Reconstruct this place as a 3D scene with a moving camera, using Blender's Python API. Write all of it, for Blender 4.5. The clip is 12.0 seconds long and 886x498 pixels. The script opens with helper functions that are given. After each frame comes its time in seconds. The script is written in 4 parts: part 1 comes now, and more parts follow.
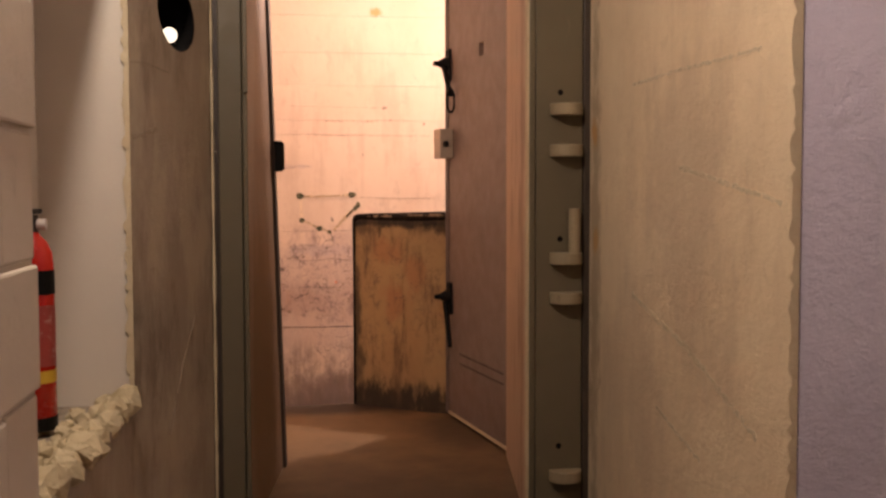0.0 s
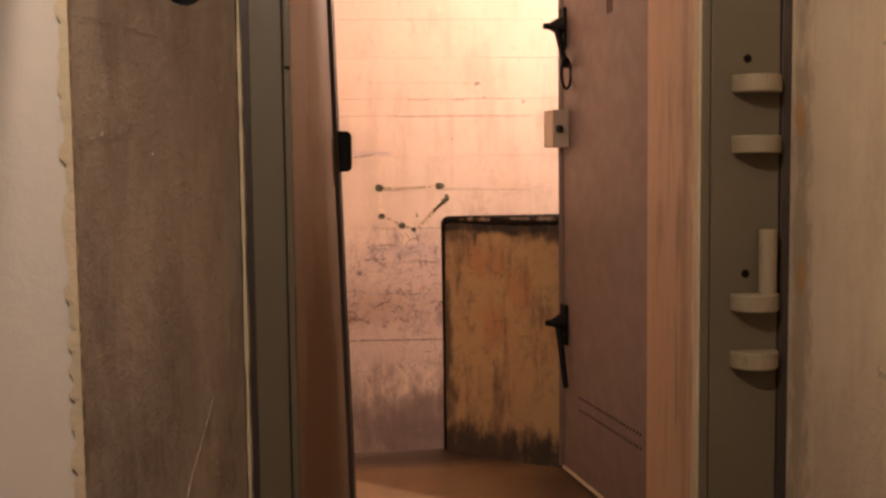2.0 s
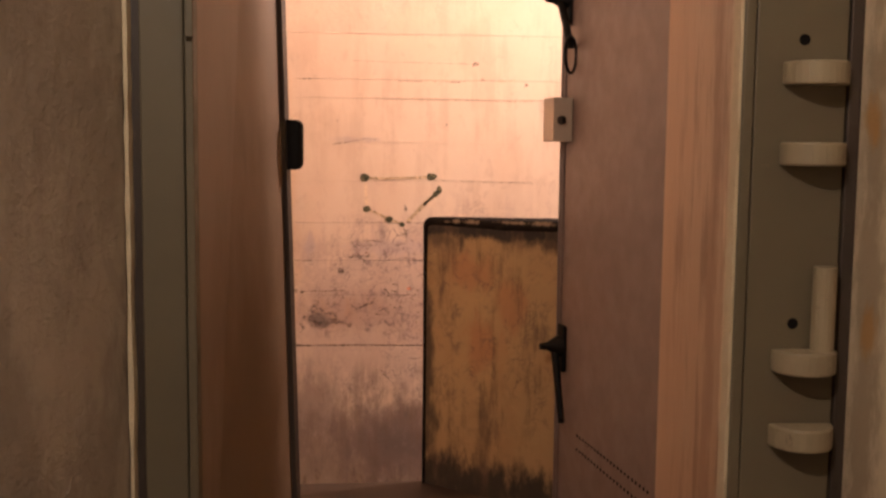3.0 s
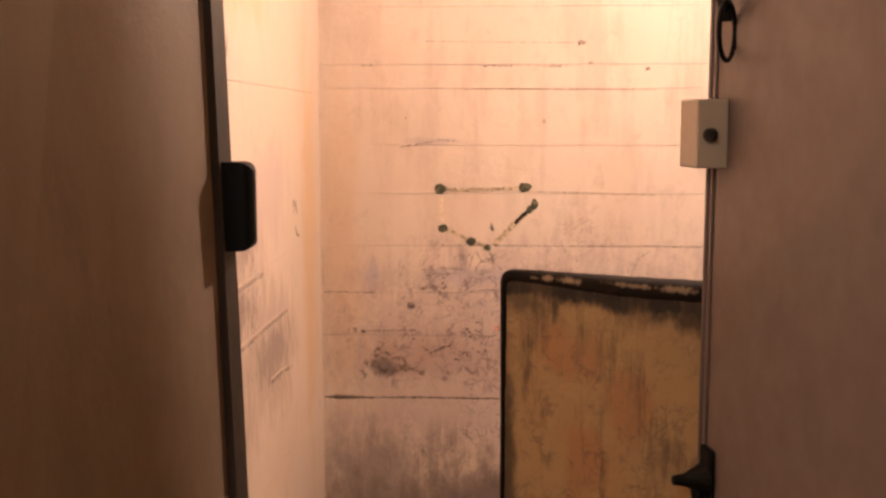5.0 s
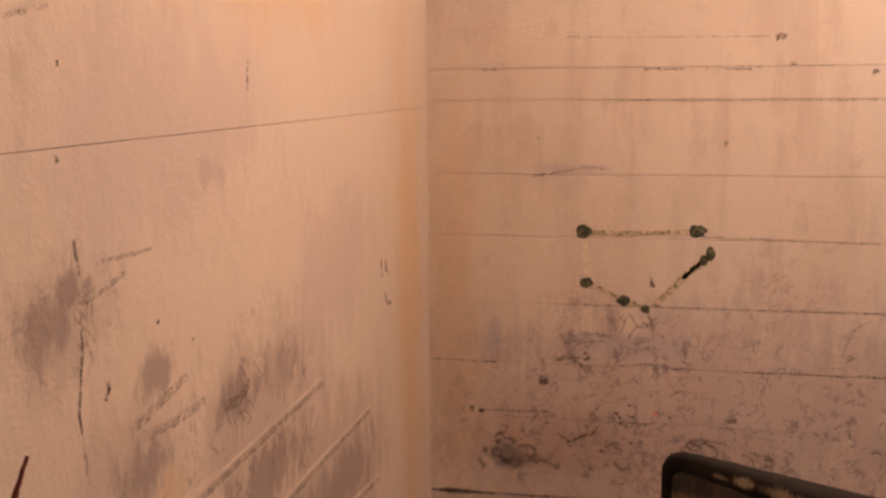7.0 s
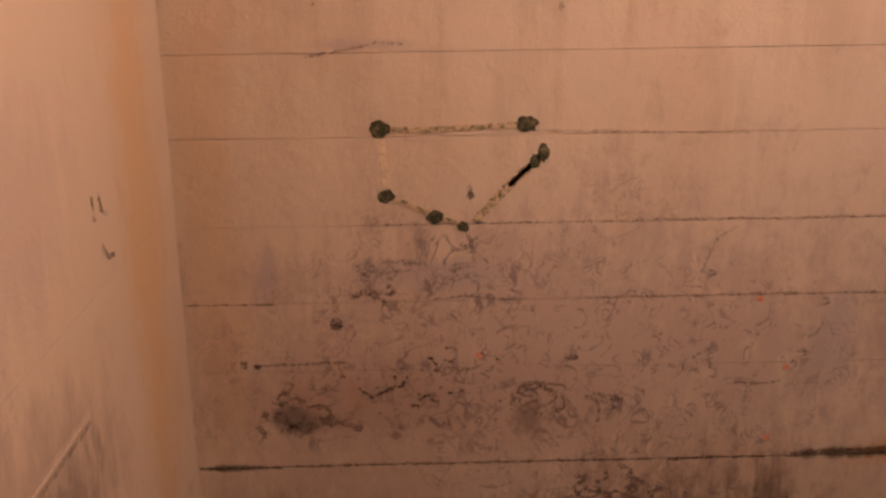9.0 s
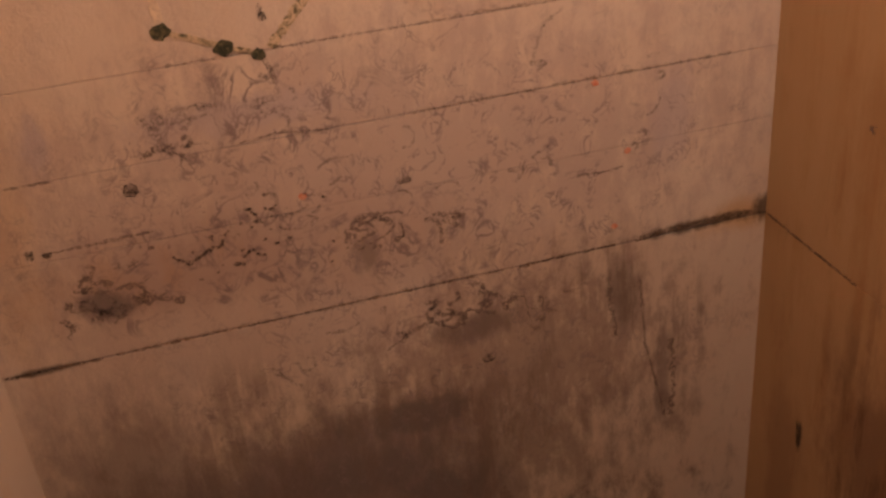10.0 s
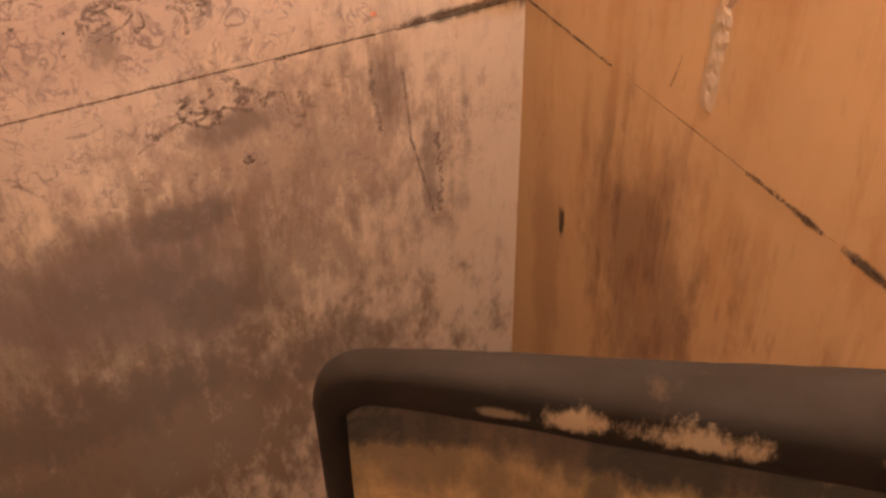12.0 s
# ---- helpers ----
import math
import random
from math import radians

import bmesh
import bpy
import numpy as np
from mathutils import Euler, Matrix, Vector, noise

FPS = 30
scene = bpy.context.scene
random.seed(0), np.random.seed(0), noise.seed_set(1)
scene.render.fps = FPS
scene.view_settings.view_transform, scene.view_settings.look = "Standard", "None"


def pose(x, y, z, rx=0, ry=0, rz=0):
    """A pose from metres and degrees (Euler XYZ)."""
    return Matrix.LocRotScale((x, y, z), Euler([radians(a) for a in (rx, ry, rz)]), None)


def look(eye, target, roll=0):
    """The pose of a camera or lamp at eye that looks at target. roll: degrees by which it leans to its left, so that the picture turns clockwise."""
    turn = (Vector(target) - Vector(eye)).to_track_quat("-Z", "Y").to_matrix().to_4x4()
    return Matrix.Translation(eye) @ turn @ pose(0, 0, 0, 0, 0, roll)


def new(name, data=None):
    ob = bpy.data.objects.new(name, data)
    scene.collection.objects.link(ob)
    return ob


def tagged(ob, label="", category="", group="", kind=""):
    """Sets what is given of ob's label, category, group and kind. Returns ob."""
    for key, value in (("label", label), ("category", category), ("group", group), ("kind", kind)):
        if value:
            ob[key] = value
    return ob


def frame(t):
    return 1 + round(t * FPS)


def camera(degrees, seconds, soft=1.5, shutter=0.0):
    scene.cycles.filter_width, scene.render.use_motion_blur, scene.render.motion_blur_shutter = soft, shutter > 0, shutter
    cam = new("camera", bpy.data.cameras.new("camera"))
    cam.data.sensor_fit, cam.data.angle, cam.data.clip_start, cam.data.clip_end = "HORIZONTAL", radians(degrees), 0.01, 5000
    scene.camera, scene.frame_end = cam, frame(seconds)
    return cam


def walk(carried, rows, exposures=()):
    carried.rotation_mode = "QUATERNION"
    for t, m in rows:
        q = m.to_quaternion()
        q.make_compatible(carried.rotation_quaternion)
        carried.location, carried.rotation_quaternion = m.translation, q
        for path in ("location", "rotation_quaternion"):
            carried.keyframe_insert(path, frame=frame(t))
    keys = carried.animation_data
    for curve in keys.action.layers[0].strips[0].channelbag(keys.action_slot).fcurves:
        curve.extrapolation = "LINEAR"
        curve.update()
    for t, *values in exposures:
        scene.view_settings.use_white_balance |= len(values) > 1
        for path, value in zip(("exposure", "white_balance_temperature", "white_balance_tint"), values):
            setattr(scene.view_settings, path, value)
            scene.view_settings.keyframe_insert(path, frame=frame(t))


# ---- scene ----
LENS = 45.93
WALK = [
    (0, look((-0.123, -5.186, 1.106), (0.181, -3.212, 0.997), -0.13)),
    (0.5, look((-0.079, -4.936, 1.139), (0.057, -2.940, 1.148), 0.28)),
    (1, look((-0.095, -4.674, 1.158), (0.020, -2.678, 1.122), 0.29)),
    (1.5, look((-0.135, -4.398, 1.193), (0.042, -2.407, 1.149), -1.32)),
    (2, look((-0.062, -4.121, 1.200), (0.078, -2.132, 1.043), -0.66)),
    (2.5, look((0.053, -3.858, 1.219), (0.140, -1.867, 1.044), 0.30)),
    (3, look((0.075, -3.552, 1.248), (0.198, -1.565, 1.053), 0.62)),
    (3.2, look((0.074, -3.436, 1.271), (0.191, -1.446, 1.093), -0.10)),
    (4.8, look((0.212, -2.499, 1.354), (0.087, -0.521, 1.070), 0.27)),
    (5, look((0.212, -2.376, 1.365), (0.121, -0.393, 1.121), -0.01)),
    (5.5, look((0.216, -2.069, 1.394), (0.061, -0.089, 1.160), -0.43)),
    (6, look((0.237, -1.737, 1.418), (-0.118, 0.216, 1.177), 1.02)),
    (6.5, look((0.219, -1.410, 1.469), (-0.142, 0.541, 1.222), 0.46)),
    (7, look((0.215, -1.325, 1.550), (-0.177, 0.611, 1.237), -0.46)),
    (7.2, look((0.198, -1.222, 1.561), (-0.224, 0.698, 1.191), -0.30)),
    (8.8, look((0.080, -0.560, 1.550), (0.003, 1.352, 0.969), -0.57)),
    (9, look((0.100, -0.478, 1.548), (0.137, 1.431, 0.954), -0.74)),
    (9.5, look((0.066, -0.322, 1.516), (0.285, 1.491, 0.699), -3.57)),
    (10, look((0.072, -0.152, 1.534), (0.449, 1.544, 0.543), -5.81)),
    (10.5, look((0.141, -0.146, 1.493), (0.780, 1.443, 0.460), -5.00)),
    (11, look((0.156, -0.158, 1.391), (1.007, 1.268, 0.277), -2.39)),
    (11.5, look((0.138, -0.154, 1.391), (0.928, 1.178, 0.125), -1.06)),
    (12, look((0.130, -0.147, 1.403), (0.805, 1.240, 0.131), -0.93)),
]
cam = camera(LENS, 12.0, soft=2.6)
walk(cam, WALK, exposures=[(0, 0.3, 6500, 9), (3.2, 0.3, 6500, 8), (4.9, 0.35, 6250, 2), (5.5, 0.18, 6200, 1), (6.2, -0.03, 6200, 1), (7.0, -0.50, 6200, 1), (9.0, -0.8, 6900, 10), (9.8, -0.75, 7200, 11),
                           (11.0, 0.08, 7250, 9), (11.5, 0.34, 7250, 8), (12, 0.84, 6850, 1)])

# ---------------------------------------------------------------- light
world = bpy.data.worlds.new("world")
world.use_nodes = True
scene.world = world
world.node_tree.nodes["Background"].inputs[0].default_value = (0.02, 0.02, 0.022, 1)
world.node_tree.nodes["Background"].inputs[1].default_value = 0.3


def lamp(name, place, watts, colour, radius):
    data = bpy.data.lights.new(name, "POINT")
    data.energy, data.color, data.shadow_soft_size = watts, colour, radius
    ob = new(name, data)
    ob.location = place
    return ob


ROOM_LAMP = (1.225, 0.555, 2.55)
HALL_LAMP = (-0.41, -3.6, 2.5)
lamp("room_light", ROOM_LAMP, 128, (1.0, 0.715, 0.60), 0.04)
lamp("corridor_light", HALL_LAMP, 56, (1.0, 0.81, 0.68), 0.04)


# ---------------------------------------------------------------- material kit
def material(name, build):
    m = bpy.data.materials.new(name)
    m.use_nodes = True
    n = m.node_tree.nodes
    build(m.node_tree, n["Principled BSDF"])
    return m


def link(t, a, b):
    t.links.new(a, b)


def coords(t, scale=(1, 1, 1), turn=(0, 0, 0), shift=(0, 0, 0)):
    g = t.nodes.new("ShaderNodeNewGeometry")
    mp = t.nodes.new("ShaderNodeMapping")
    mp.inputs["Scale"].default_value = scale
    mp.inputs["Rotation"].default_value = turn
    mp.inputs["Location"].default_value = shift
    link(t, g.outputs["Position"], mp.inputs["Vector"])
    return mp.outputs["Vector"]


def noise_tex(t, vec, scale, detail=5.0, rough=0.6, warp=0.0):
    n = t.nodes.new("ShaderNodeTexNoise")
    n.inputs["Scale"].default_value = scale
    n.inputs["Detail"].default_value = detail
    n.inputs["Roughness"].default_value = rough
    n.inputs["Distortion"].default_value = warp
    link(t, vec, n.inputs["Vector"])
    return n.outputs["Fac"]


def ramp(t, value, stops):
    r = t.nodes.new("ShaderNodeValToRGB")
    e = r.color_ramp.elements
    while len(e) < len(stops):
        e.new(0.5)
    for el, (p, c) in zip(e, stops):
        el.position = p
        el.color = c if len(c) == 4 else (*c, 1)
    link(t, value, r.inputs["Fac"])
    return r.outputs["Color"]


def grey(p, v):
    return (p, (v, v, v, 1))


def mix(t, fac, a, b, kind="MIX"):
    m = t.nodes.new("ShaderNodeMix")
    m.data_type, m.blend_type = "RGBA", kind
    for sock, v in ((m.inputs["Factor"], fac), (m.inputs[6], a), (m.inputs[7], b)):
        if isinstance(v, (int, float)):
            sock.default_value = v
        elif isinstance(v, tuple):
            sock.default_value = v if len(v) == 4 else (*v, 1)
        else:
            link(t, v, sock)
    return m.outputs[2]


def math_node(t, op, a, b=0.0, clamp=False):
    m = t.nodes.new("ShaderNodeMath")
    m.operation, m.use_clamp = op, clamp
    for sock, v in zip(m.inputs, (a, b)):
        if isinstance(v, (int, float)):
            sock.default_value = v
        else:
            link(t, v, sock)
    return m.outputs[0]


def bump(t, bsdf, height, strength, distance=0.01):
    b = t.nodes.new("ShaderNodeBump")
    b.inputs["Strength"].default_value = strength
    b.inputs["Distance"].default_value = distance
    link(t, height, b.inputs["Height"])
    link(t, b.outputs["Normal"], bsdf.inputs["Normal"])


def plaster(base, stain, dirt, stain_scale=3.0, stretch=(1, 1, 1), stain_at=0.55, dirt_at=0.62, relief=0.25, rough=0.85):
    """Painted or limewashed masonry: broad stains, fine dirt, brush relief."""
    def build(t, p):
        v = coords(t)
        vs = coords(t, stretch)
        broad = ramp(t, noise_tex(t, vs, stain_scale, 6, 0.62, 0.4), [grey(stain_at - 0.12, 0), grey(stain_at + 0.12, 1)])
        fine = ramp(t, noise_tex(t, vs, stain_scale * 5, 6, 0.7, 0.6), [grey(dirt_at - 0.05, 0), grey(dirt_at + 0.12, 1)])
        tint = noise_tex(t, v, 1.1, 3, 0.5)
        c = mix(t, tint, base, tuple(x * 0.86 for x in base))
        c = mix(t, math_node(t, "MULTIPLY", broad, 0.7), c, stain)
        c = mix(t, math_node(t, "MULTIPLY", fine, 0.45), c, dirt)
        link(t, c, p.inputs["Base Color"])
        p.inputs["Roughness"].default_value = rough
        h = math_node(t, "ADD", noise_tex(t, v, 26, 6, 0.65), math_node(t, "MULTIPLY", noise_tex(t, v, 140, 4, 0.6), 0.35))
        bump(t, p, h, relief, 0.012)
    return build


def paint(colour, wear, rough=0.45, metal=0.0, wear_at=0.66, scale=9.0, relief=0.08):
    """Old paint on steel, chipped and dulled."""
    def build(t, p):
        v = coords(t)
        w = ramp(t, noise_tex(t, v, scale, 7, 0.7, 0.5), [grey(wear_at - 0.03, 0), grey(wear_at + 0.05, 1)])
        soft = noise_tex(t, v, 2.2, 4, 0.55)
        c = mix(t, soft, tuple(x * 0.85 for x in colour), tuple(min(1, x * 1.12) for x in colour))
        c = mix(t, math_node(t, "MULTIPLY", w, 0.75), c, wear)
        link(t, c, p.inputs["Base Color"])
        r = ramp(t, noise_tex(t, v, 14, 5, 0.6), [grey(0.3, rough - 0.08), grey(0.7, rough + 0.15)])
        link(t, r, p.inputs["Roughness"])
        p.inputs["Metallic"].default_value = metal
        bump(t, p, noise_tex(t, v, 55, 5, 0.6), relief, 0.004)
    return build


def blots(t, places, spread=5.0, amount=0.35):
    """Mask of ragged patches, each (centre, radii, strength)."""
    v = coords(t)
    n = t.nodes.new("ShaderNodeTexNoise")
    n.inputs["Scale"].default_value, n.inputs["Detail"].default_value = spread, 7
    n.inputs["Roughness"].default_value = 0.7
    link(t, coords(t, (1, 1, 0.45)), n.inputs["Vector"])
    total = None
    for c, r, k in places:
        s = t.nodes.new("ShaderNodeVectorMath")
        s.operation = "SUBTRACT"
        link(t, v, s.inputs[0])
        s.inputs[1].default_value = c
        d = t.nodes.new("ShaderNodeVectorMath")
        d.operation = "DIVIDE"
        link(t, s.outputs[0], d.inputs[0])
        d.inputs[1].default_value = r
        ln = t.nodes.new("ShaderNodeVectorMath")
        ln.operation = "LENGTH"
        link(t, d.outputs[0], ln.inputs[0])
        ragged = math_node(t, "ADD", ln.outputs["Value"], math_node(t, "MULTIPLY", math_node(t, "SUBTRACT", n.outputs["Fac"], 0.5), amount * 6))
        fade = t.nodes.new("ShaderNodeMapRange")
        fade.interpolation_type = "SMOOTHSTEP"
        for name, value in (("From Min", 1.15), ("From Max", 0.35), ("To Min", 0.0), ("To Max", k)):
            fade.inputs[name].default_value = value
        link(t, ragged, fade.inputs["Value"])
        m = fade.outputs["Result"]
        total = m if total is None else math_node(t, "MAXIMUM", total, m)
    return total


def curls(t, scale, stretch):
    """Mask of smeared loops and scribble-like traces."""
    n = noise_tex(t, coords(t, stretch), scale, 3.5, 0.55, 1.6)
    off = math_node(t, "ABSOLUTE", math_node(t, "SUBTRACT", n, 0.5))
    line = ramp(t, off, [grey(0.012, 1), grey(0.05, 0)])
    patchy = ramp(t, noise_tex(t, coords(t), scale * 0.9, 4, 0.6, 0.3), [grey(0.46, 0), grey(0.60, 1)])
    return math_node(t, "MULTIPLY", line, patchy)


def runs(t, scale):
    """Mask of drips run straight down a wall."""
    a = noise_tex(t, coords(t, (1, 1, 0.07)), scale, 6, 0.7, 0.2)
    b = noise_tex(t, coords(t, (1, 1, 0.5)), scale * 0.6, 5, 0.65)
    return ramp(t, math_node(t, "MULTIPLY", a, b), [grey(0.24, 0), grey(0.34, 1)])


def stained(base_build, layers):
    """base_build with further (colour, places, spread, amount[, shape]) stains and painted-in shade laid over it."""
    def build(t, p):
        base_build(t, p)
        sock = p.inputs["Base Color"].links[0].from_socket
        for colour, places, spread, amount, *shape in layers:
            mask = blots(t, places, 6 if shape else spread, amount)
            if shape:
                mask = math_node(t, "MULTIPLY", mask, runs(t, spread) if shape[0] == "runs" else curls(t, spread, (1, 1, 0.8)))
            sock = mix(t, mask, sock, colour)
        link(t, sock, p.inputs["Base Color"])
    return build


# ---------------------------------------------------------------- materials
GREY_DIRT, BROWN_DIRT, MOULD_AND_SHADE, RUST = (0.16, 0.13, 0.12), (0.30, 0.17, 0.09), (0.035, 0.028, 0.022), (0.62, 0.24, 0.06)
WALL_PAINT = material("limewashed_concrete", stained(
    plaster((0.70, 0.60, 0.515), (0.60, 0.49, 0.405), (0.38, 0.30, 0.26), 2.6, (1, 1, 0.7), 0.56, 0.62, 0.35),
    [((0.40, 0.27, 0.21), [((-0.05, 2, 0.36), (0.42, 0.5, 0.14), 0.8), ((0.35, 2, 0.34), (0.3, 0.5, 0.16), 0.5)], 6, 0.3),
     # grime low on the wall, with the stairwell's shade put into its colour
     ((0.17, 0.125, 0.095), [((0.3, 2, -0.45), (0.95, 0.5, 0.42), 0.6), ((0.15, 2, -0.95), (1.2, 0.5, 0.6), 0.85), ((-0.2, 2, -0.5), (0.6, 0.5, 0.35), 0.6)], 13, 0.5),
     ((0.45, 0.36, 0.34), [((0.45, 2, 0.50), (1.15, 0.5, 0.42), 0.6), ((0.1, 2, 0.2), (0.8, 0.5, 0.3), 0.5)], 15, 0.6),
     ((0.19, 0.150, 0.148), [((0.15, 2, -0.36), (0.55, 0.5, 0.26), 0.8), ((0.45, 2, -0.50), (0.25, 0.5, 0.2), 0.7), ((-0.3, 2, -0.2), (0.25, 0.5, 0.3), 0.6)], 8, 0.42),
     ((0.28, 0.20, 0.17), [((0.75, 2, -0.1), (0.5, 0.5, 0.30), 0.6)], 22, 0.6),
     (GREY_DIRT, [((0.42, 2, -0.20), (0.22, 0.4, 0.07), 0.9), ((0.50, 2, -0.48), (0.17, 0.4, 0.12), 0.75), ((0.30, 2, -0.36), (0.30, 0.4, 0.10), 0.6), ((0.1, 2, -0.75), (0.6, 0.4, 0.16), 0.7), ((0.75, 2, -0.8), (0.4, 0.4, 0.14), 0.55), ((0.62, 2, 0.03), (0.13, 0.4, 0.05), 0.7),
                  ((-0.24, 2, 0.31), (0.09, 0.4, 0.05), 0.85), ((0.37, 2, 0.30), (0.05, 0.4, 0.06), 0.6), ((1.02, 2, 0.02), (0.05, 0.4, 0.12), 0.65),
                  ((1.14, 2, -0.25), (0.03, 0.4, 0.22), 0.6)], 14, 0.45),
     ((0.46, 0.40, 0.42), [((-0.29, 2, 0.72), (0.035, 0.4, 0.075), 0.8), ((0.15, 2, 0.71), (0.28, 0.4, 0.05), 0.6), ((1.15, 2, 0.50), (0.07, 0.4, 0.16), 0.55),
                           ((-0.05, 2, 1.28), (0.13, 0.4, 0.02), 0.6)], 16, 0.45),
     ((0.55, 0.34, 0.16), [((-0.43, 2, 0.9), (0.1, 0.3, 0.8), 0.3), ((1.36, 2, 0.19), (0.16, 0.3, 0.06), 0.7)], 6, 0.3),
     ((0.22, 0.17, 0.17), [((0.15, 2, 0.70), (0.42, 0.5, 0.20), 0.85), ((0.0, 2, 0.36), (0.5, 0.5, 0.20), 0.9), ((0.5, 2, 0.32), (0.3, 0.5, 0.18), 0.8), ((0.55, 2, 0.06), (0.4, 0.5, 0.10), 0.85)], 11, 0.25, "curls"),
     ((0.26, 0.205, 0.205), [((0.45, 2, 0.45), (1.0, 0.5, 0.50), 0.85), ((0.5, 2, -0.15), (0.9, 0.5, 0.4), 0.8)], 21, 0.3, "curls"),
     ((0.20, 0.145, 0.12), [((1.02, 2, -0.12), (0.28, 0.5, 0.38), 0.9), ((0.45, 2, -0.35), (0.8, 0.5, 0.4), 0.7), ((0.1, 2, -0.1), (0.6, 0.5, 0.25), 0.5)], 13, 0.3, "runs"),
     ((0.42, 0.32, 0.26), [((0.45, 2, 1.5), (1.2, 0.5, 0.8), 0.35)], 9, 0.3, "runs"),
     (MOULD_AND_SHADE, [((1.24, 2, 0.188), (0.22, 0.4, 0.020), 0.75), ((1.42, 2, 0.195), (0.05, 0.4, 0.05), 0.8), ((-0.42, 2, 0.181), (0.1, 0.4, 0.012), 0.7)], 24, 0.35),
     (RUST, [((0.52, 2, 2.326), (0.05, 0.3, 0.04), 0.8)], 22, 0.4)]))
LEFT_PAINT = material("limewashed_side", stained(
    plaster((0.70, 0.60, 0.52), (0.61, 0.50, 0.425), (0.42, 0.34, 0.29), 2.2, (1, 1, 0.6), 0.6, 0.64, 0.3),
    [((0.40, 0.33, 0.29), [((-0.5, 0.50, 0.92), (0.4, 0.42, 0.20), 0.6), ((-0.5, -0.16, 1.26), (0.4, 0.16, 0.10), 0.5), ((-0.5, 0.9, 0.6), (0.4, 0.6, 0.28), 0.65), ((-0.5, 0.0, 1.02), (0.4, 0.2, 0.10), 0.4)], 11, 0.4),
     ((0.24, 0.185, 0.17), [((-0.5, 0.45, 0.90), (0.4, 0.50, 0.26), 1.0), ((-0.5, -0.15, 1.26), (0.4, 0.18, 0.10), 0.8)], 13, 0.3, "curls"),
     ((0.25, 0.20, 0.19), [((-0.5, -0.156, 1.294), (0.4, 0.05, 0.035), 0.75), ((-0.5, -0.21, 1.26), (0.4, 0.09, 0.05), 0.65), ((-0.5, 0.075, 1.122), (0.4, 0.07, 0.045), 0.7), ((-0.5, 0.375, 0.998), (0.4, 0.10, 0.05), 0.75),
                           ((-0.5, 0.615, 1.0), (0.4, 0.14, 0.06), 0.45), ((-0.5, 0.02, 0.99), (0.4, 0.10, 0.06), 0.65), ((-0.5, 0.52, 0.80), (0.4, 0.26, 0.08), 0.7), ((-0.5, 1.0, 0.60), (0.4, 0.35, 0.10), 0.6), ((-0.5, 0.30, 1.41), (0.4, 0.06, 0.03), 0.35)], 24, 0.55),
     ((0.52, 0.43, 0.43), [((-0.5, 0.15, 1.5), (0.4, 0.5, 0.20), 0.45), ((-0.5, 0.95, 1.1), (0.4, 0.35, 0.22), 0.5)], 9, 0.5),
     ((0.62, 0.40, 0.18), [((-0.5, 1.72, 0.9), (0.4, 0.20, 0.9), 0.5), ((-0.5, 0.6, 1.75), (0.4, 0.5, 0.12), 0.35), ((-0.5, 0.1, 0.93), (0.4, 0.08, 0.06), 0.35)], 7, 0.4)]))
SIDE_PAINT = material("ochre_concrete", stained(
    plaster((0.61, 0.43, 0.255), (0.50, 0.335, 0.185), (0.30, 0.20, 0.12), 3.0, (1, 1.6, 0.3), 0.54, 0.62, 0.16),
    [((0.25, 0.155, 0.10), [((1.42, 1.40, -0.32), (0.3, 0.26, 0.46), 0.8), ((1.42, 1.83, -0.6), (0.3, 0.1, 0.5), 0.4)], 7, 0.32),
     ((0.13, 0.07, 0.045), [((1.42, 1.45, -0.25), (0.3, 0.30, 0.50), 0.65), ((1.42, 1.0, -0.35), (0.3, 0.5, 0.4), 0.6)], 15, 0.2, "runs"),
     ((0.42, 0.24, 0.11), [((1.42, 1.3, 0.4), (0.3, 1.0, 0.8), 0.5)], 9, 0.3, "runs"),
     (MOULD_AND_SHADE, [((1.42, 0.95, 0.18), (0.3, 0.05, 0.012), 0.9), ((1.42, 0.78, 0.18), (0.3, 0.07, 0.016), 0.9), ((1.42, 1.76, -0.39), (0.3, 0.014, 0.05), 0.9)], 30, 0.3)]))
CORRIDOR_PAINT = material("corridor_render", stained(
    plaster((0.42, 0.355, 0.275), (0.31, 0.25, 0.185), (0.19, 0.15, 0.115), 2.8, (1, 1, 0.8), 0.52, 0.63, 0.5),
    [((0.13, 0.10, 0.08), [((-0.45, -2.3, 0.75), (0.6, 0.6, 0.3), 0.7), ((-0.5, -2.2, 1.5), (0.6, 0.6, 0.5), 0.55)], 7, 0.7),
     ((0.16, 0.125, 0.10), [((-0.45, -2.2, 1.0), (0.8, 0.9, 0.9), 0.35)], 6, 0.3, "curls"), ((0.48, 0.41, 0.32), [((-0.45, -2.2, 1.1), (0.8, 0.9, 1.0), 0.4)], 5, 0.9)]))
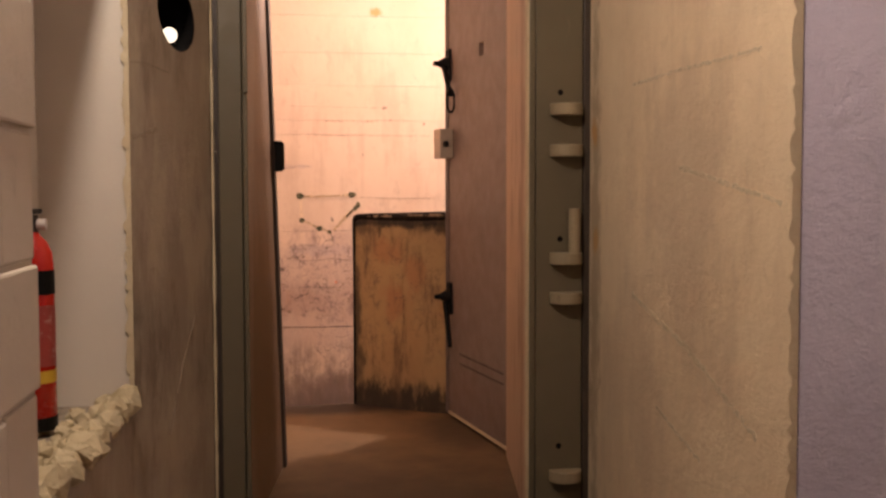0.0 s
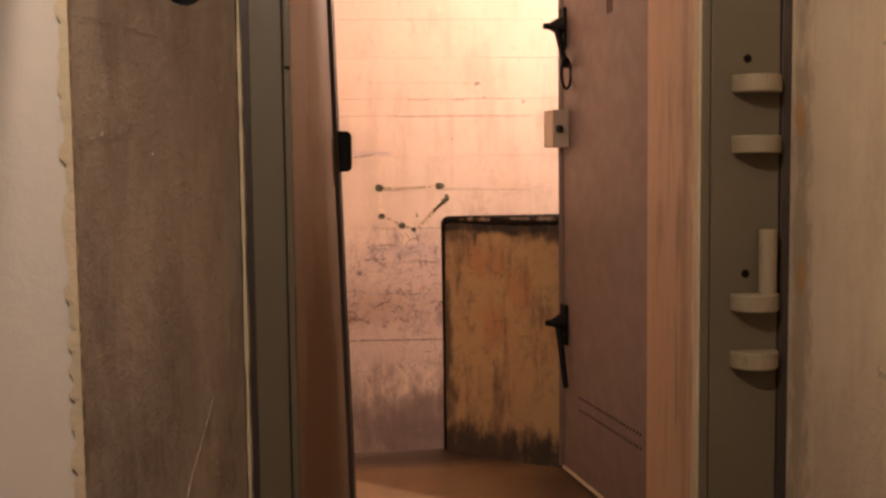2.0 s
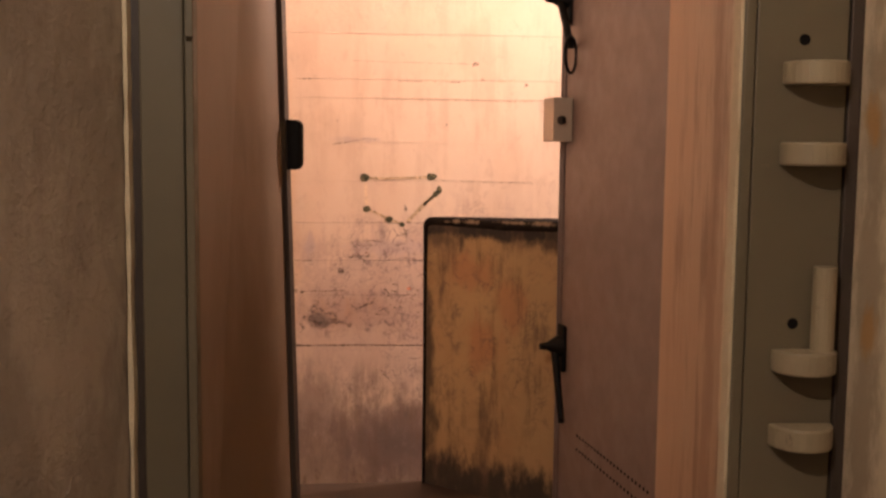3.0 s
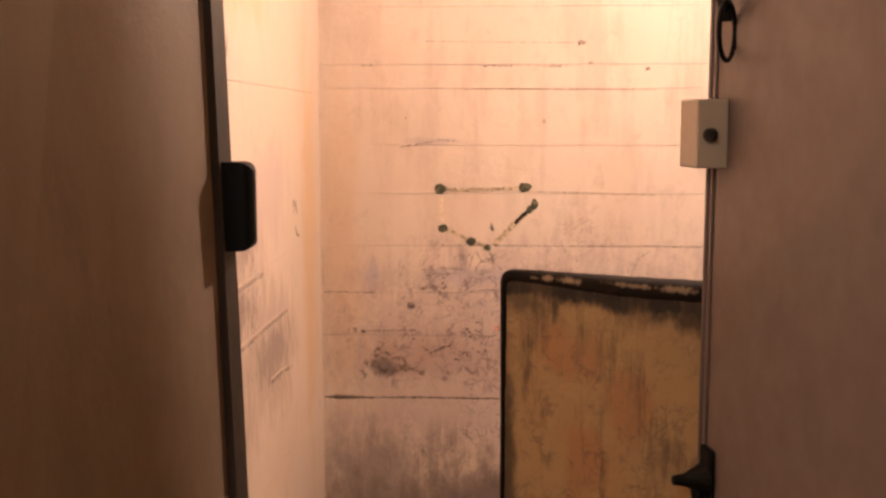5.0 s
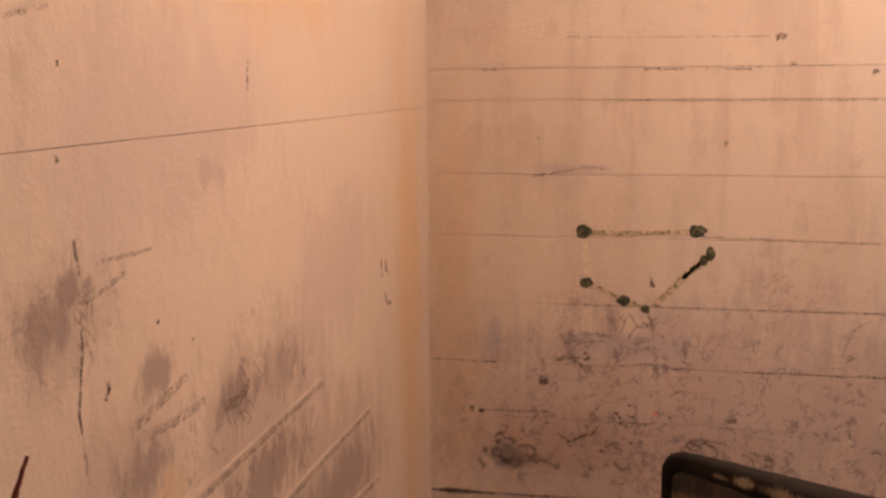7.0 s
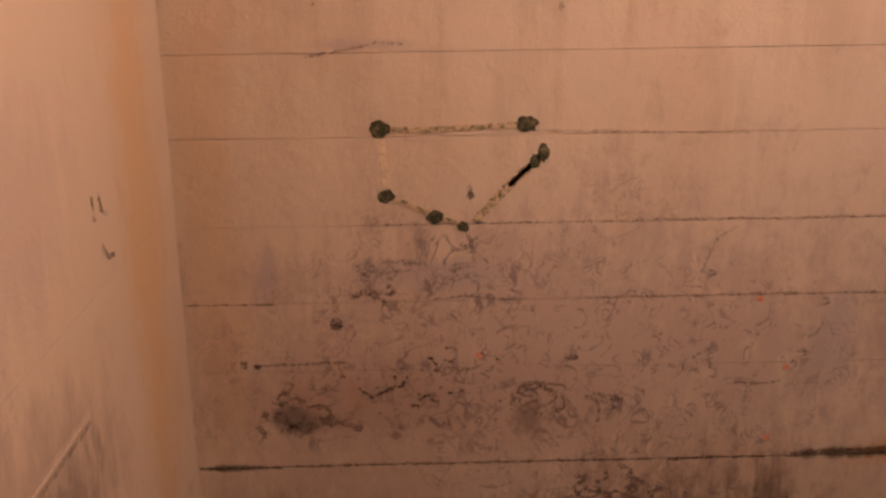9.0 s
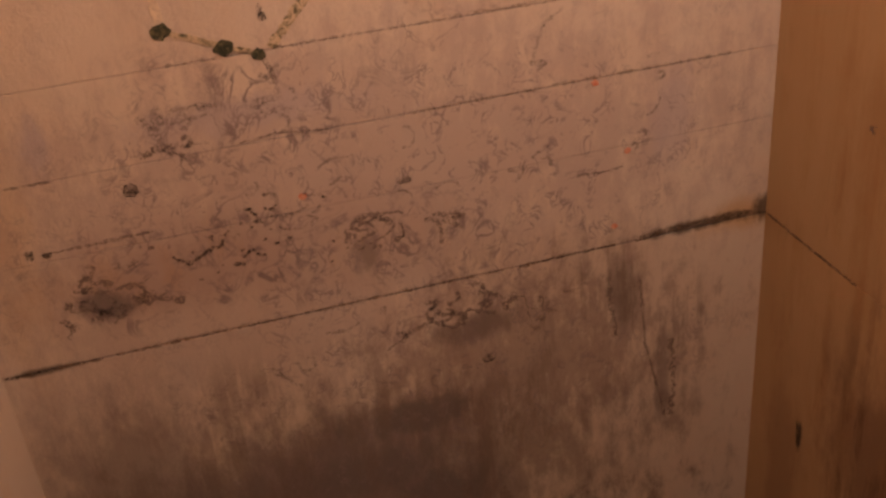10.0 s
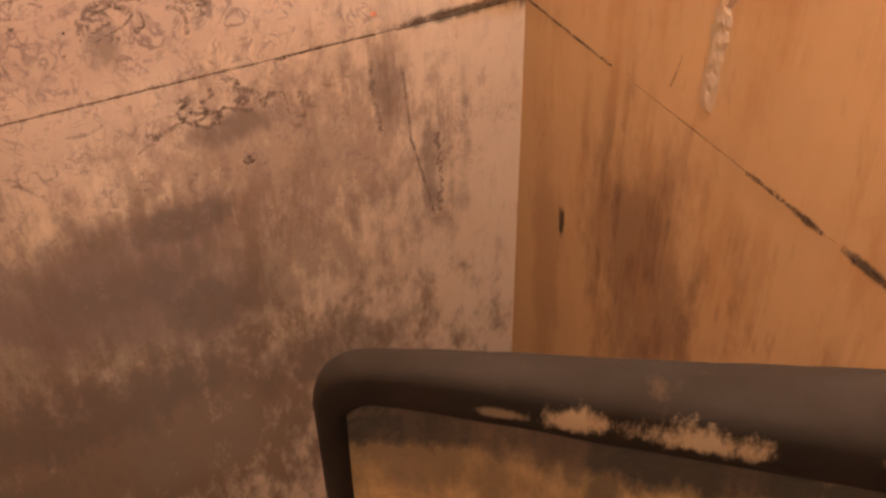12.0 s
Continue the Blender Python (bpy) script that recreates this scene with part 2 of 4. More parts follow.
TAN_PAINT = material("tan_render", stained(
    plaster((0.76, 0.635, 0.455), (0.61, 0.49, 0.34), (0.40, 0.31, 0.21), 2.6, (1, 1, 0.6), 0.52, 0.63, 0.45),
    [((0.30, 0.22, 0.14), [((0.9, -1.85, 0.9), (0.1, 0.06, 1.2), 0.7)], 18, 0.45),
     ((0.50, 0.39, 0.27), [((0.9, -2.5, 1.0), (0.4, 0.9, 1.1), 0.35)], 9, 0.3, "runs"), ((0.45, 0.36, 0.27), [((0.9, -2.6, 1.0), (0.4, 0.35, 0.5), 0.5), ((0.9, -2.2, 0.5), (0.4, 0.3, 0.4), 0.4)], 5, 0.6),
     ((0.50, 0.27, 0.08), [((0.9, -1.84, 1.30), (0.1, 0.03, 0.05), 0.8), ((0.9, -1.86, 0.95), (0.1, 0.03, 0.06), 0.7)], 30, 0.4)]))
BLUE_PAINT = material("lilac_render", plaster((0.58, 0.54, 0.67), (0.50, 0.46, 0.57), (0.36, 0.34, 0.41), 2.2, relief=0.5))
BLOCK_PAINT = material("white_painted_block", plaster((0.74, 0.66, 0.54), (0.64, 0.56, 0.44), (0.42, 0.36, 0.28), 2.5, stain_at=0.6, relief=0.15))
NICHE_PAINT = material("white_niche", plaster((0.74, 0.68, 0.59), (0.68, 0.61, 0.52), (0.52, 0.46, 0.38), 1.6, stain_at=0.62, dirt_at=0.74, relief=0.1))
SILL_PAINT = material("crumbled_lime", plaster((0.66, 0.56, 0.36), (0.50, 0.40, 0.24), (0.2, 0.15, 0.1), 9.0, relief=0.8))
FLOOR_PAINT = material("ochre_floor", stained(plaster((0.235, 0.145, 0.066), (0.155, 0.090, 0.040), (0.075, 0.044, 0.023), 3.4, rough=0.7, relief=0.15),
    # shade by the stairwell edge, the door and the corridor, put into the floor colour
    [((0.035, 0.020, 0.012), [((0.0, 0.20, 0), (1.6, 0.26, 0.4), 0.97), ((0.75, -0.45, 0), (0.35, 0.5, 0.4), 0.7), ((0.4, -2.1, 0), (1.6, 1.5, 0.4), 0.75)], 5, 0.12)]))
PARAPET_PAINT = material("stained_ochre_render", stained(
    plaster((0.50, 0.34, 0.165), (0.40, 0.25, 0.12), (0.21, 0.14, 0.09), 3.2, (1, 1, 0.7), 0.55, 0.62, 0.35),
    [((0.42, 0.15, 0.07), [((0.45, 0.11, 0.55), (0.08, 0.2, 0.12), 0.45), ((0.40, 0.14, 0.80), (0.10, 0.2, 0.08), 0.4), ((0.55, 0.05, 0.7), (0.08, 0.2, 0.1), 0.4)], 14, 0.4),
     (MOULD_AND_SHADE, [((0.45, 0.1, 0.03), (0.6, 0.6, 0.13), 0.95), ((0.25, 0.24, 0.40), (0.035, 0.05, 0.5), 0.75), ((0.26, 0.24, 0.22), (0.06, 0.07, 0.16), 0.75),
              # the band under the nosing has the nosing's shade painted in with the mould
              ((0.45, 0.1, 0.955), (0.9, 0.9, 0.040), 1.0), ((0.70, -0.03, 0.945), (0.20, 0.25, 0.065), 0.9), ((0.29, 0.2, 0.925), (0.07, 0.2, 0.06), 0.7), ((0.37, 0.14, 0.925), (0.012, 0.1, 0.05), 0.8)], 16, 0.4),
     ((0.14, 0.088, 0.052), [((0.45, 0.1, 0.55), (0.7, 0.7, 0.65), 0.9)], 12, 0.3, "runs"),
     ((0.20, 0.13, 0.09), [((0.45, 0.1, 0.6), (0.7, 0.7, 0.4), 0.6)], 15, 0.3, "curls")]))
CAP_PAINT = material("black_nosing_paint", stained(
    paint((0.013, 0.009, 0.007), (0.04, 0.026, 0.016), 0.80, wear_at=0.62, scale=12, relief=0.2),
    [((0.40, 0.30, 0.20), [((0.350, 0.148, 0.984), (0.014, 0.05, 0.008), 0.8), ((0.402, 0.112, 0.984), (0.034, 0.05, 0.009), 0.85), ((0.318, 0.170, 0.981), (0.012, 0.04, 0.004), 0.4),
                           # lamp glare on the nosing towards the door, put in as pale colour
                           ((0.55, 0.01, 0.990), (0.07, 0.08, 0.006), 0.6), ((0.63, -0.06, 0.990), (0.05, 0.06, 0.009), 0.7)], 75, 0.48)]))
STEEL_PAINT = material("olive_grey_steel", paint((0.130, 0.108, 0.068), (0.20, 0.155, 0.095), 0.5, wear_at=0.67))
STEEL_PALE = material("worn_olive_steel", paint((0.30, 0.245, 0.16), (0.16, 0.12, 0.08), 0.5, wear_at=0.64, scale=20))
DARK_STEEL = material("dark_brown_steel", paint((0.05, 0.036, 0.027), (0.09, 0.06, 0.04), 0.5))
DOOR_PAINT = material("grey_brown_steel_door", paint((0.180, 0.136, 0.118), (0.135, 0.099, 0.082), 0.42, wear_at=0.70, relief=0.05))
REVEAL_PAINT = material("tan_reveal", stained(
    plaster((0.31, 0.222, 0.155), (0.25, 0.170, 0.112), (0.14, 0.092, 0.06), 1.6, (1, 1, 0.35), 0.55, 0.66, 0.12, 0.55),
    [((0.16, 0.10, 0.05), [((-0.18, -1.35, 0.45), (0.3, 0.55, 0.85), 0.65)], 5, 0.3)]))
SCRAPED_PAINT = material("scraped_reveal", stained(
    plaster((0.56, 0.40, 0.27), (0.46, 0.30, 0.19), (0.26, 0.17, 0.1), 2.4, (1, 1, 0.2), 0.54, 0.62, 0.25, 0.6),
    [((0.74, 0.60, 0.40), [((0.69, -1.76, 1.0), (0.06, 0.035, 1.3), 0.85)], 20, 0.5), (BROWN_DIRT, [((0.70, -1.62, 1.0), (0.1, 0.06, 1.4), 0.55)], 14, 0.5),
     ((0.26, 0.16, 0.09), [((0.70, -1.55, 1.0), (0.2, 0.5, 1.3), 0.7)], 14, 0.3, "runs")]))
CAP_PAINT.node_tree.nodes["Principled BSDF"].inputs["Specular IOR Level"].default_value = 0.2
BLACK_IRON = material("black_iron", paint((0.005, 0.0045, 0.004), (0.015, 0.012, 0.010), 0.5))
# near-black colour in place of the shade inside holes
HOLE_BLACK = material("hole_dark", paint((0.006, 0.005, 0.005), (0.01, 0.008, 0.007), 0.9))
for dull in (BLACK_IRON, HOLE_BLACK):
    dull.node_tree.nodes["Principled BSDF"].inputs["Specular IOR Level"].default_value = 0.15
LOCK_PAINT = material("cream_lock_box", paint((0.50, 0.42, 0.33), (0.34, 0.27, 0.2), 0.45, wear_at=0.68))
CEILING_PAINT = material("ceiling_concrete", plaster((0.42, 0.36, 0.30), (0.35, 0.29, 0.23), (0.22, 0.18, 0.14)))
STEP_PAINT = material("dark_step", plaster((0.24, 0.16, 0.10), (0.17, 0.11, 0.07), (0.08, 0.055, 0.04), 3.0))
RED_PAINT = material("red_gloss", paint((0.52, 0.018, 0.010), (0.34, 0.012, 0.008), 0.22, relief=0.02))
DEEP_RED = material("dried_red_paint", paint((0.10, 0.012, 0.008), (0.16, 0.03, 0.02), 0.6))
YELLOW_LABEL = material("yellow_label", paint((0.62, 0.38, 0.03), (0.5, 0.3, 0.03), 0.4, relief=0.01))
WHITE_LABEL = material("white_label", paint((0.66, 0.60, 0.56), (0.55, 0.48, 0.44), 0.4, relief=0.01))
LIME_AND_LIT_EDGE = material("lime_and_lit_edge", plaster((0.66, 0.56, 0.38), (0.54, 0.43, 0.28), (0.34, 0.26, 0.17), 12))


def worn_mark(colour, ground, cover=0.5, veil=None):
    """Old paint or dirt; with a veil it is rubbed thin and patchy, so that the wall shows through."""
    def build(t, p):
        v = coords(t)
        if veil:
            thin = math_node(t, "MULTIPLY", noise_tex(t, v, 34, 6, 0.7, 0.5), noise_tex(t, v, 150, 4, 0.7))
            link(t, ramp(t, thin, [grey(0.19, 0), grey(0.33, veil)]), p.inputs["Alpha"])
        m = ramp(t, noise_tex(t, v, 60, 6, 0.75, 0.6), [grey(cover - 0.08, 0), grey(cover + 0.1, 1)])
        link(t, mix(t, m, colour, ground), p.inputs["Base Color"])
        p.inputs["Roughness"].default_value = 0.8
    return build


GREEN_MARK = material("dark_green_mark", worn_mark((0.028, 0.036, 0.022), (0.20, 0.18, 0.10), 0.55))
GREEN_FADED = material("faded_green_mark", worn_mark((0.06, 0.065, 0.035), (0.62, 0.50, 0.36), 0.45))
GHOST_MARK = material("ghost_mark", worn_mark((0.55, 0.46, 0.38), (0.76, 0.64, 0.50), 0.47))
GREY_MARK = material("grey_scuff", worn_mark((0.20, 0.15, 0.14), (0.36, 0.28, 0.25), 0.46, 0.85))
BLACK_MARK = material("black_speck", worn_mark((0.045, 0.032, 0.026), (0.22, 0.16, 0.12), 0.54, 1.0))
FAINT_MARK = material("faint_scuff_and_shade", worn_mark((0.30, 0.24, 0.23), (0.46, 0.37, 0.33), 0.48, 0.42))
BARE_PLASTER = material("bare_plaster", plaster((0.55, 0.45, 0.34), (0.46, 0.36, 0.26), (0.3, 0.22, 0.15), 9, relief=0.3))
RIDGE_PAINT = material("pale_ridge", plaster((0.68, 0.58, 0.50), (0.55, 0.45, 0.38), (0.36, 0.29, 0.25), 9, stain_at=0.5, dirt_at=0.56, relief=0.6))
SCRATCH = material("brown_scratch", worn_mark((0.24, 0.14, 0.08), (0.40, 0.25, 0.14), 0.5, 0.45))
STREAK = material("lime_streak", worn_mark((0.60, 0.52, 0.40), (0.50, 0.42, 0.32), 0.5, 0.7))
PALE_STREAK = material("pale_lime_streak", worn_mark((0.88, 0.78, 0.58), (0.80, 0.68, 0.49), 0.5, 0.75))
JOINT_DIRT = material("joint_dirt", worn_mark((0.085, 0.052, 0.034), (0.26, 0.17, 0.11), 0.48, 0.85))
RED_MARK = material("red_speck", worn_mark((0.62, 0.22, 0.14), (0.72, 0.48, 0.36), 0.5))


# ---------------------------------------------------------------- mesh kit
def mesh_of(name, bm, mat, smooth=False):
    me = bpy.data.meshes.new(name)
    bmesh.ops.recalc_face_normals(bm, faces=bm.faces)
    bm.to_mesh(me)
    bm.free()
    me.materials.append(mat)
    if smooth:
        for p in me.polygons:
            p.use_smooth = True
    return me


def thing(name, bm, mat, label="", category="", group="", kind="", smooth=False):
    return tagged(new(name, mesh_of(name, bm, mat, smooth)), label, category, group, kind)


def part(name, bm, mat, parent, label="", smooth=False):
    ob = new(name, mesh_of(name, bm, mat, smooth))
    ob.parent = parent
    return tagged(ob, label)


def empty(name, label, category, group="", at=None, kind=""):
    ob = tagged(new(name), label, category, group, kind)
    ob.empty_display_size = 0.1
    if at is not None:
        ob.matrix_basis = at
    return ob


def box(bm, lo, hi, bevel=0.0):
    vs = bmesh.ops.create_cube(bm, size=1)["verts"]
    for v in vs:
        v.co = Vector([(lo[i] + hi[i]) / 2 + v.co[i] * (hi[i] - lo[i]) for i in range(3)])
    if bevel:
        bmesh.ops.bevel(bm, geom=list({e for v in vs for e in v.link_edges}), offset=bevel, segments=2, affect="EDGES", profile=0.5)
    return bm


def boxed(lo, hi, bevel=0.0):
    return box(bmesh.new(), lo, hi, bevel)


def prism(outline, z0, z1, bm=None):
    """Upright prism over a plan outline."""
    bm = bm or bmesh.new()
    a = [bm.verts.new((x, y, z0)) for x, y in outline]
    b = [bm.verts.new((x, y, z1)) for x, y in outline]
    bm.faces.new(a[::-1])
    bm.faces.new(b)
    for i in range(len(a)):
        j = (i + 1) % len(a)
        bm.faces.new((a[i], a[j], b[j], b[i]))
    return bm


def rod(p, q, r, sides=14, r2=None, bm=None):
    bm = bm or bmesh.new()
    p, q = Vector(p), Vector(q)
    d = q - p
    m = Matrix.Translation((p + q) / 2) @ d.to_track_quat("Z", "Y").to_matrix().to_4x4()
    bmesh.ops.create_cone(bm, cap_ends=True, segments=sides, radius1=r, radius2=r if r2 is None else r2, depth=d.length, matrix=m)
    return bm


def torus(centre, axis, big, small, n=28, k=10):
    bm = bmesh.new()
    m = Matrix.Translation(centre) @ Vector(axis).to_track_quat("Z", "Y").to_matrix().to_4x4()
    ring = []
    for i in range(n):
        a = 2 * math.pi * i / n
        ring.append([bm.verts.new(m @ Vector(((big + small * math.cos(2 * math.pi * j / k)) * math.cos(a),
                                              (big + small * math.cos(2 * math.pi * j / k)) * math.sin(a),
                                              small * math.sin(2 * math.pi * j / k)))) for j in range(k)])
    for i in range(n):
        for j in range(k):
            bm.faces.new((ring[i][j], ring[(i + 1) % n][j], ring[(i + 1) % n][(j + 1) % k], ring[i][(j + 1) % k]))
    return bm


def lathe(profile, centre, sides=28):
    bm = bmesh.new()
    rings = [[bm.verts.new((centre[0] + r * math.cos(2 * math.pi * i / sides), centre[1] + r * math.sin(2 * math.pi * i / sides), z))
              for i in range(sides)] for r, z in profile]
    for a, b in zip(rings, rings[1:]):
        for i in range(sides):
            bm.faces.new((a[i], a[(i + 1) % sides], b[(i + 1) % sides], b[i]))
    bm.faces.new(rings[0][::-1])
    bm.faces.new(rings[-1])
    return bm


# ---------------------------------------------------------------- the large structure
H = 2.95
BACK, LEFT, RIGHT = 2.0, -0.506, 1.425
FRAME_Y, DOOR_Y = -1.793, -0.941
REVEAL_L = [(-0.228, FRAME_Y + 0.03), (-0.143, DOOR_Y)]
REVEAL_R = [(0.685, FRAME_Y + 0.03), (0.797, DOOR_Y)]
EDGE_Y = 0.22       # where the floor stops at the stairwell

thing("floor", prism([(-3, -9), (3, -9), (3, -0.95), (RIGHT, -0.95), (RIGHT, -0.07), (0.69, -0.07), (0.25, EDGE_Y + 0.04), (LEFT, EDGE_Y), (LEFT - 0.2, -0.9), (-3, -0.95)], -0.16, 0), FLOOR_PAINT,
      "worn ochre-brown painted concrete floor with scuffs and painted-in shade", "floor", kind="structure")
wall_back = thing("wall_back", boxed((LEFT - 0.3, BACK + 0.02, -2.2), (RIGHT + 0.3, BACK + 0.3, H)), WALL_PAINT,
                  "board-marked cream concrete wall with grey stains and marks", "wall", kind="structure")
wall_left = thing("wall_left", boxed((LEFT - 0.3, DOOR_Y, -2.2), (LEFT - 0.02, BACK + 0.02, H)), LEFT_PAINT,
                  "cream limewashed concrete wall with grey scuffs", "wall", kind="structure")
wall_right = thing("wall_right", boxed((RIGHT + 0.02, DOOR_Y, -2.2), (RIGHT + 0.3, BACK + 0.02, H)), SIDE_PAINT,
                   "ochre painted concrete wall with a dark day joint", "wall", kind="structure")
thing("ceiling", boxed((-3, -9, H), (3, BACK + 0.3, H + 0.2)), CEILING_PAINT, "cream painted concrete ceiling", "ceiling", kind="structure")
thing("pit_floor", boxed((LEFT - 0.02, -0.9, -1.95), (RIGHT + 0.02, BACK + 0.02, -1.8)), STEP_PAINT,
      "dark concrete floor at the foot of the stairwell", "floor", kind="structure")
thing("wall_pit", prism([(LEFT - 0.02, EDGE_Y - 0.12), (0.22, EDGE_Y - 0.08), (0.66, -0.13), (RIGHT + 0.02, -0.13), (RIGHT + 0.02, -0.8), (LEFT - 0.02, -0.8)], -1.8, -0.16), STEP_PAINT,
      "dark concrete wall of the stairwell below the floor", "wall", kind="structure")

# formwork courses, each cast a little in or out of line
rng = random.Random(4)


def courses(parent, levels, place, mat, gap=0.003, wide=()):
    for z0, z1 in zip(levels, levels[1:]):
        lo = z0 + (0.004 if z0 in wide else gap) / 2
        hi = z1 - (0.004 if z1 in wide else gap) / 2
        part("form_course", place(lo, hi, rng.uniform(0, 0.0012)), mat, parent)


BACK_LEVELS = [-2.2, -0.62, 0.181, 0.454, 0.640, 0.840, 1.061, 1.262, 1.496, 1.594, 1.830, 2.05, 2.30, 2.55, 2.95]
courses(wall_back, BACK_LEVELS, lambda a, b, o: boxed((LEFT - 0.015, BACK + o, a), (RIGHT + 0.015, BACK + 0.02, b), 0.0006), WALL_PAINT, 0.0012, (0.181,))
courses(wall_left, [-2.2, 0.181, 0.725, 0.900, 1.475, 1.9, 2.4, 2.95],
        lambda a, b, o: boxed((LEFT - 0.02, DOOR_Y + 0.001, a), (LEFT - o, BACK + 0.015, b), 0.0006), LEFT_PAINT, 0.001)
courses(wall_right, [-2.2, 0.181, 1.2, 2.0, 2.95],
        lambda a, b, o: boxed((RIGHT + o, DOOR_Y + 0.001, a), (RIGHT + 0.02, BACK + 0.015, b), 0.0006), SIDE_PAINT, 0.0012, (0.181,))

# the thick wall with the deep doorway
JAMB_LEAN = 0.027


def leaning_jamb(outline, z0, z1):
    """Prism whose far jamb edge leans back to the left as it rises."""
    bm = prism(outline, z0, z1)
    for v in bm.verts:
        if -1.0 < v.co.y and v.co.x > -1:
            v.co.x += 0.020 - JAMB_LEAN * v.co.z
    return bm


thing("wall_door_left", leaning_jamb([(-3, FRAME_Y + 0.03), REVEAL_L[0], REVEAL_L[1], (-3, DOOR_Y)], 0, H), REVEAL_PAINT,
      "thick doorway wall with a smooth tan painted reveal", "wall", kind="structure")
thing("wall_door_right", prism([REVEAL_R[0], (3, FRAME_Y + 0.03), (3, DOOR_Y), REVEAL_R[1]], 0, H), SCRAPED_PAINT,
      "thick doorway wall with a scraped tan reveal", "wall", kind="structure")
thing("wall_lintel", prism([REVEAL_L[0], REVEAL_R[0], (REVEAL_R[1][0], DOOR_Y - 0.004), (-0.25, DOOR_Y - 0.004)], 2.45, H), REVEAL_PAINT,
      "concrete lintel over the deep doorway", "wall", kind="structure")

# corridor walls
PIER = [(-0.344, FRAME_Y), (-0.482, -2.60)]
NICHE_X, SILL_Z, NICHE_TOP = -0.690, 0.61, 1.90


def pier_mesh():
    """Pier with an oval pipe hole through its splayed face."""
    a, b = Vector(PIER[0]), Vector(PIER[1])
    d = (b - a).normalized()
    length, n = (b - a).length, 40
    inward = Vector((-d.y, d.x))
    if inward.x > 0:
        inward = -inward
    bm = bmesh.new()

    def v(s, z, depth=0.0):
        p = a + d * s + inward * depth
        return bm.verts.new((p.x, p.y, z))
    cs, cz, rs, rz = 0.37, 1.60, 0.19, 0.098
    inner = [v(cs + rs * math.cos(2 * math.pi * i / n), cz + rz * math.sin(2 * math.pi * i / n)) for i in range(n)]
    edge = []
    for i in range(n):
        c, s = math.cos(2 * math.pi * i / n), math.sin(2 * math.pi * i / n)
        k = 1 / max(abs(c), abs(s))
        edge.append(v(cs + 0.24 * c * k, cz + 0.24 * s * k))
    for i in range(n):
        j = (i + 1) % n
        bm.faces.new((edge[i], edge[j], inner[j], inner[i]))
    def quad(s0, s1, z0, z1):
        bm.faces.new((v(s0, z0), v(s1, z0), v(s1, z1), v(s0, z1)))
    quad(0, cs - 0.24, 0, H)
    quad(cs + 0.24, length, 0, H)
    quad(cs - 0.24, cs + 0.24, 0, cz - 0.24)
    quad(cs - 0.24, cs + 0.24, cz + 0.24, H)
    bmesh.ops.remove_doubles(bm, verts=bm.verts, dist=0.0005)
    return bm


pier = thing("wall_pier", pier_mesh(), CORRIDOR_PAINT, "splayed brown-grey rendered pier with an oval pipe hole", "wall", kind="structure")
part("niche_side", prism([PIER[1], (NICHE_X - 0.02, -2.60), (NICHE_X - 0.02, -2.57), (PIER[1][0] - 0.01, -2.57)], SILL_Z - 0.03, NICHE_TOP), NICHE_PAINT, pier, "white painted side of the niche")
wall_near = thing("wall_near_left", prism([(-0.505, -3.50), (-0.56, -9), (-0.9, -9), (-0.9, -3.50)], 0, H), BLOCK_PAINT,
                  "white painted block wall with rounded joints", "wall", kind="structure")
thing("wall_niche_back", boxed((NICHE_X - 0.2, -3.50, 0), (NICHE_X, -2.60, H)), NICHE_PAINT, "white painted back of a wall niche", "wall", kind="structure")
thing("wall_niche_sill", prism([PIER[1], (-0.505, -3.50), (NICHE_X, -3.50), (NICHE_X, -2.60)], 0, SILL_Z - 0.015), CORRIDOR_PAINT,
      "rendered wall below the niche", "wall", kind="structure")
thing("wall_niche_top", prism([PIER[1], (-0.505, -3.50), (NICHE_X, -3.50), (NICHE_X, -2.60)], NICHE_TOP, H), CORRIDOR_PAINT,
      "rendered wall above the niche", "wall", kind="structure")
thing("wall_corridor_right", prism([(0.898, FRAME_Y), (0.93, -3.16), (1.5, -3.16), (1.5, FRAME_Y)], 0, H), TAN_PAINT,
      "tan rendered corridor wall with pale lime streaks", "wall", kind="structure")
thing("wall_near_right", prism([(0.935, -3.165), (1.30, -3.35), (1.34, -9), (1.7, -9), (1.7, -3.165)], 0, H), BLUE_PAINT,
      "lumpy lilac painted corridor wall", "wall", kind="structure")
thing("wall_end", boxed((-1, -9.2, 0), (2, -9, H)), BLOCK_PAINT, "painted wall closing the corridor", "wall", kind="structure")
# added block, painted near-black so that the pipe hole looks deep and unlit
thing("pipe_back_block", boxed((-0.85, -2.5, 0), (-0.70, -1.7, H)), HOLE_BLACK, "added black block behind the pipe hole", "wall", kind="structure")


def glow(colour, strength):
    def build(t, p):
        p.inputs["Base Color"].default_value = (*colour, 1)
        p.inputs["Emission Color"].default_value = (*colour, 1)
        p.inputs["Emission Strength"].default_value = strength
    return build


# glowing disc in place of the lit space seen through the pipe
LIT_GAP = material("lit_gap", glow((1.0, 0.86, 0.68), 1.2))


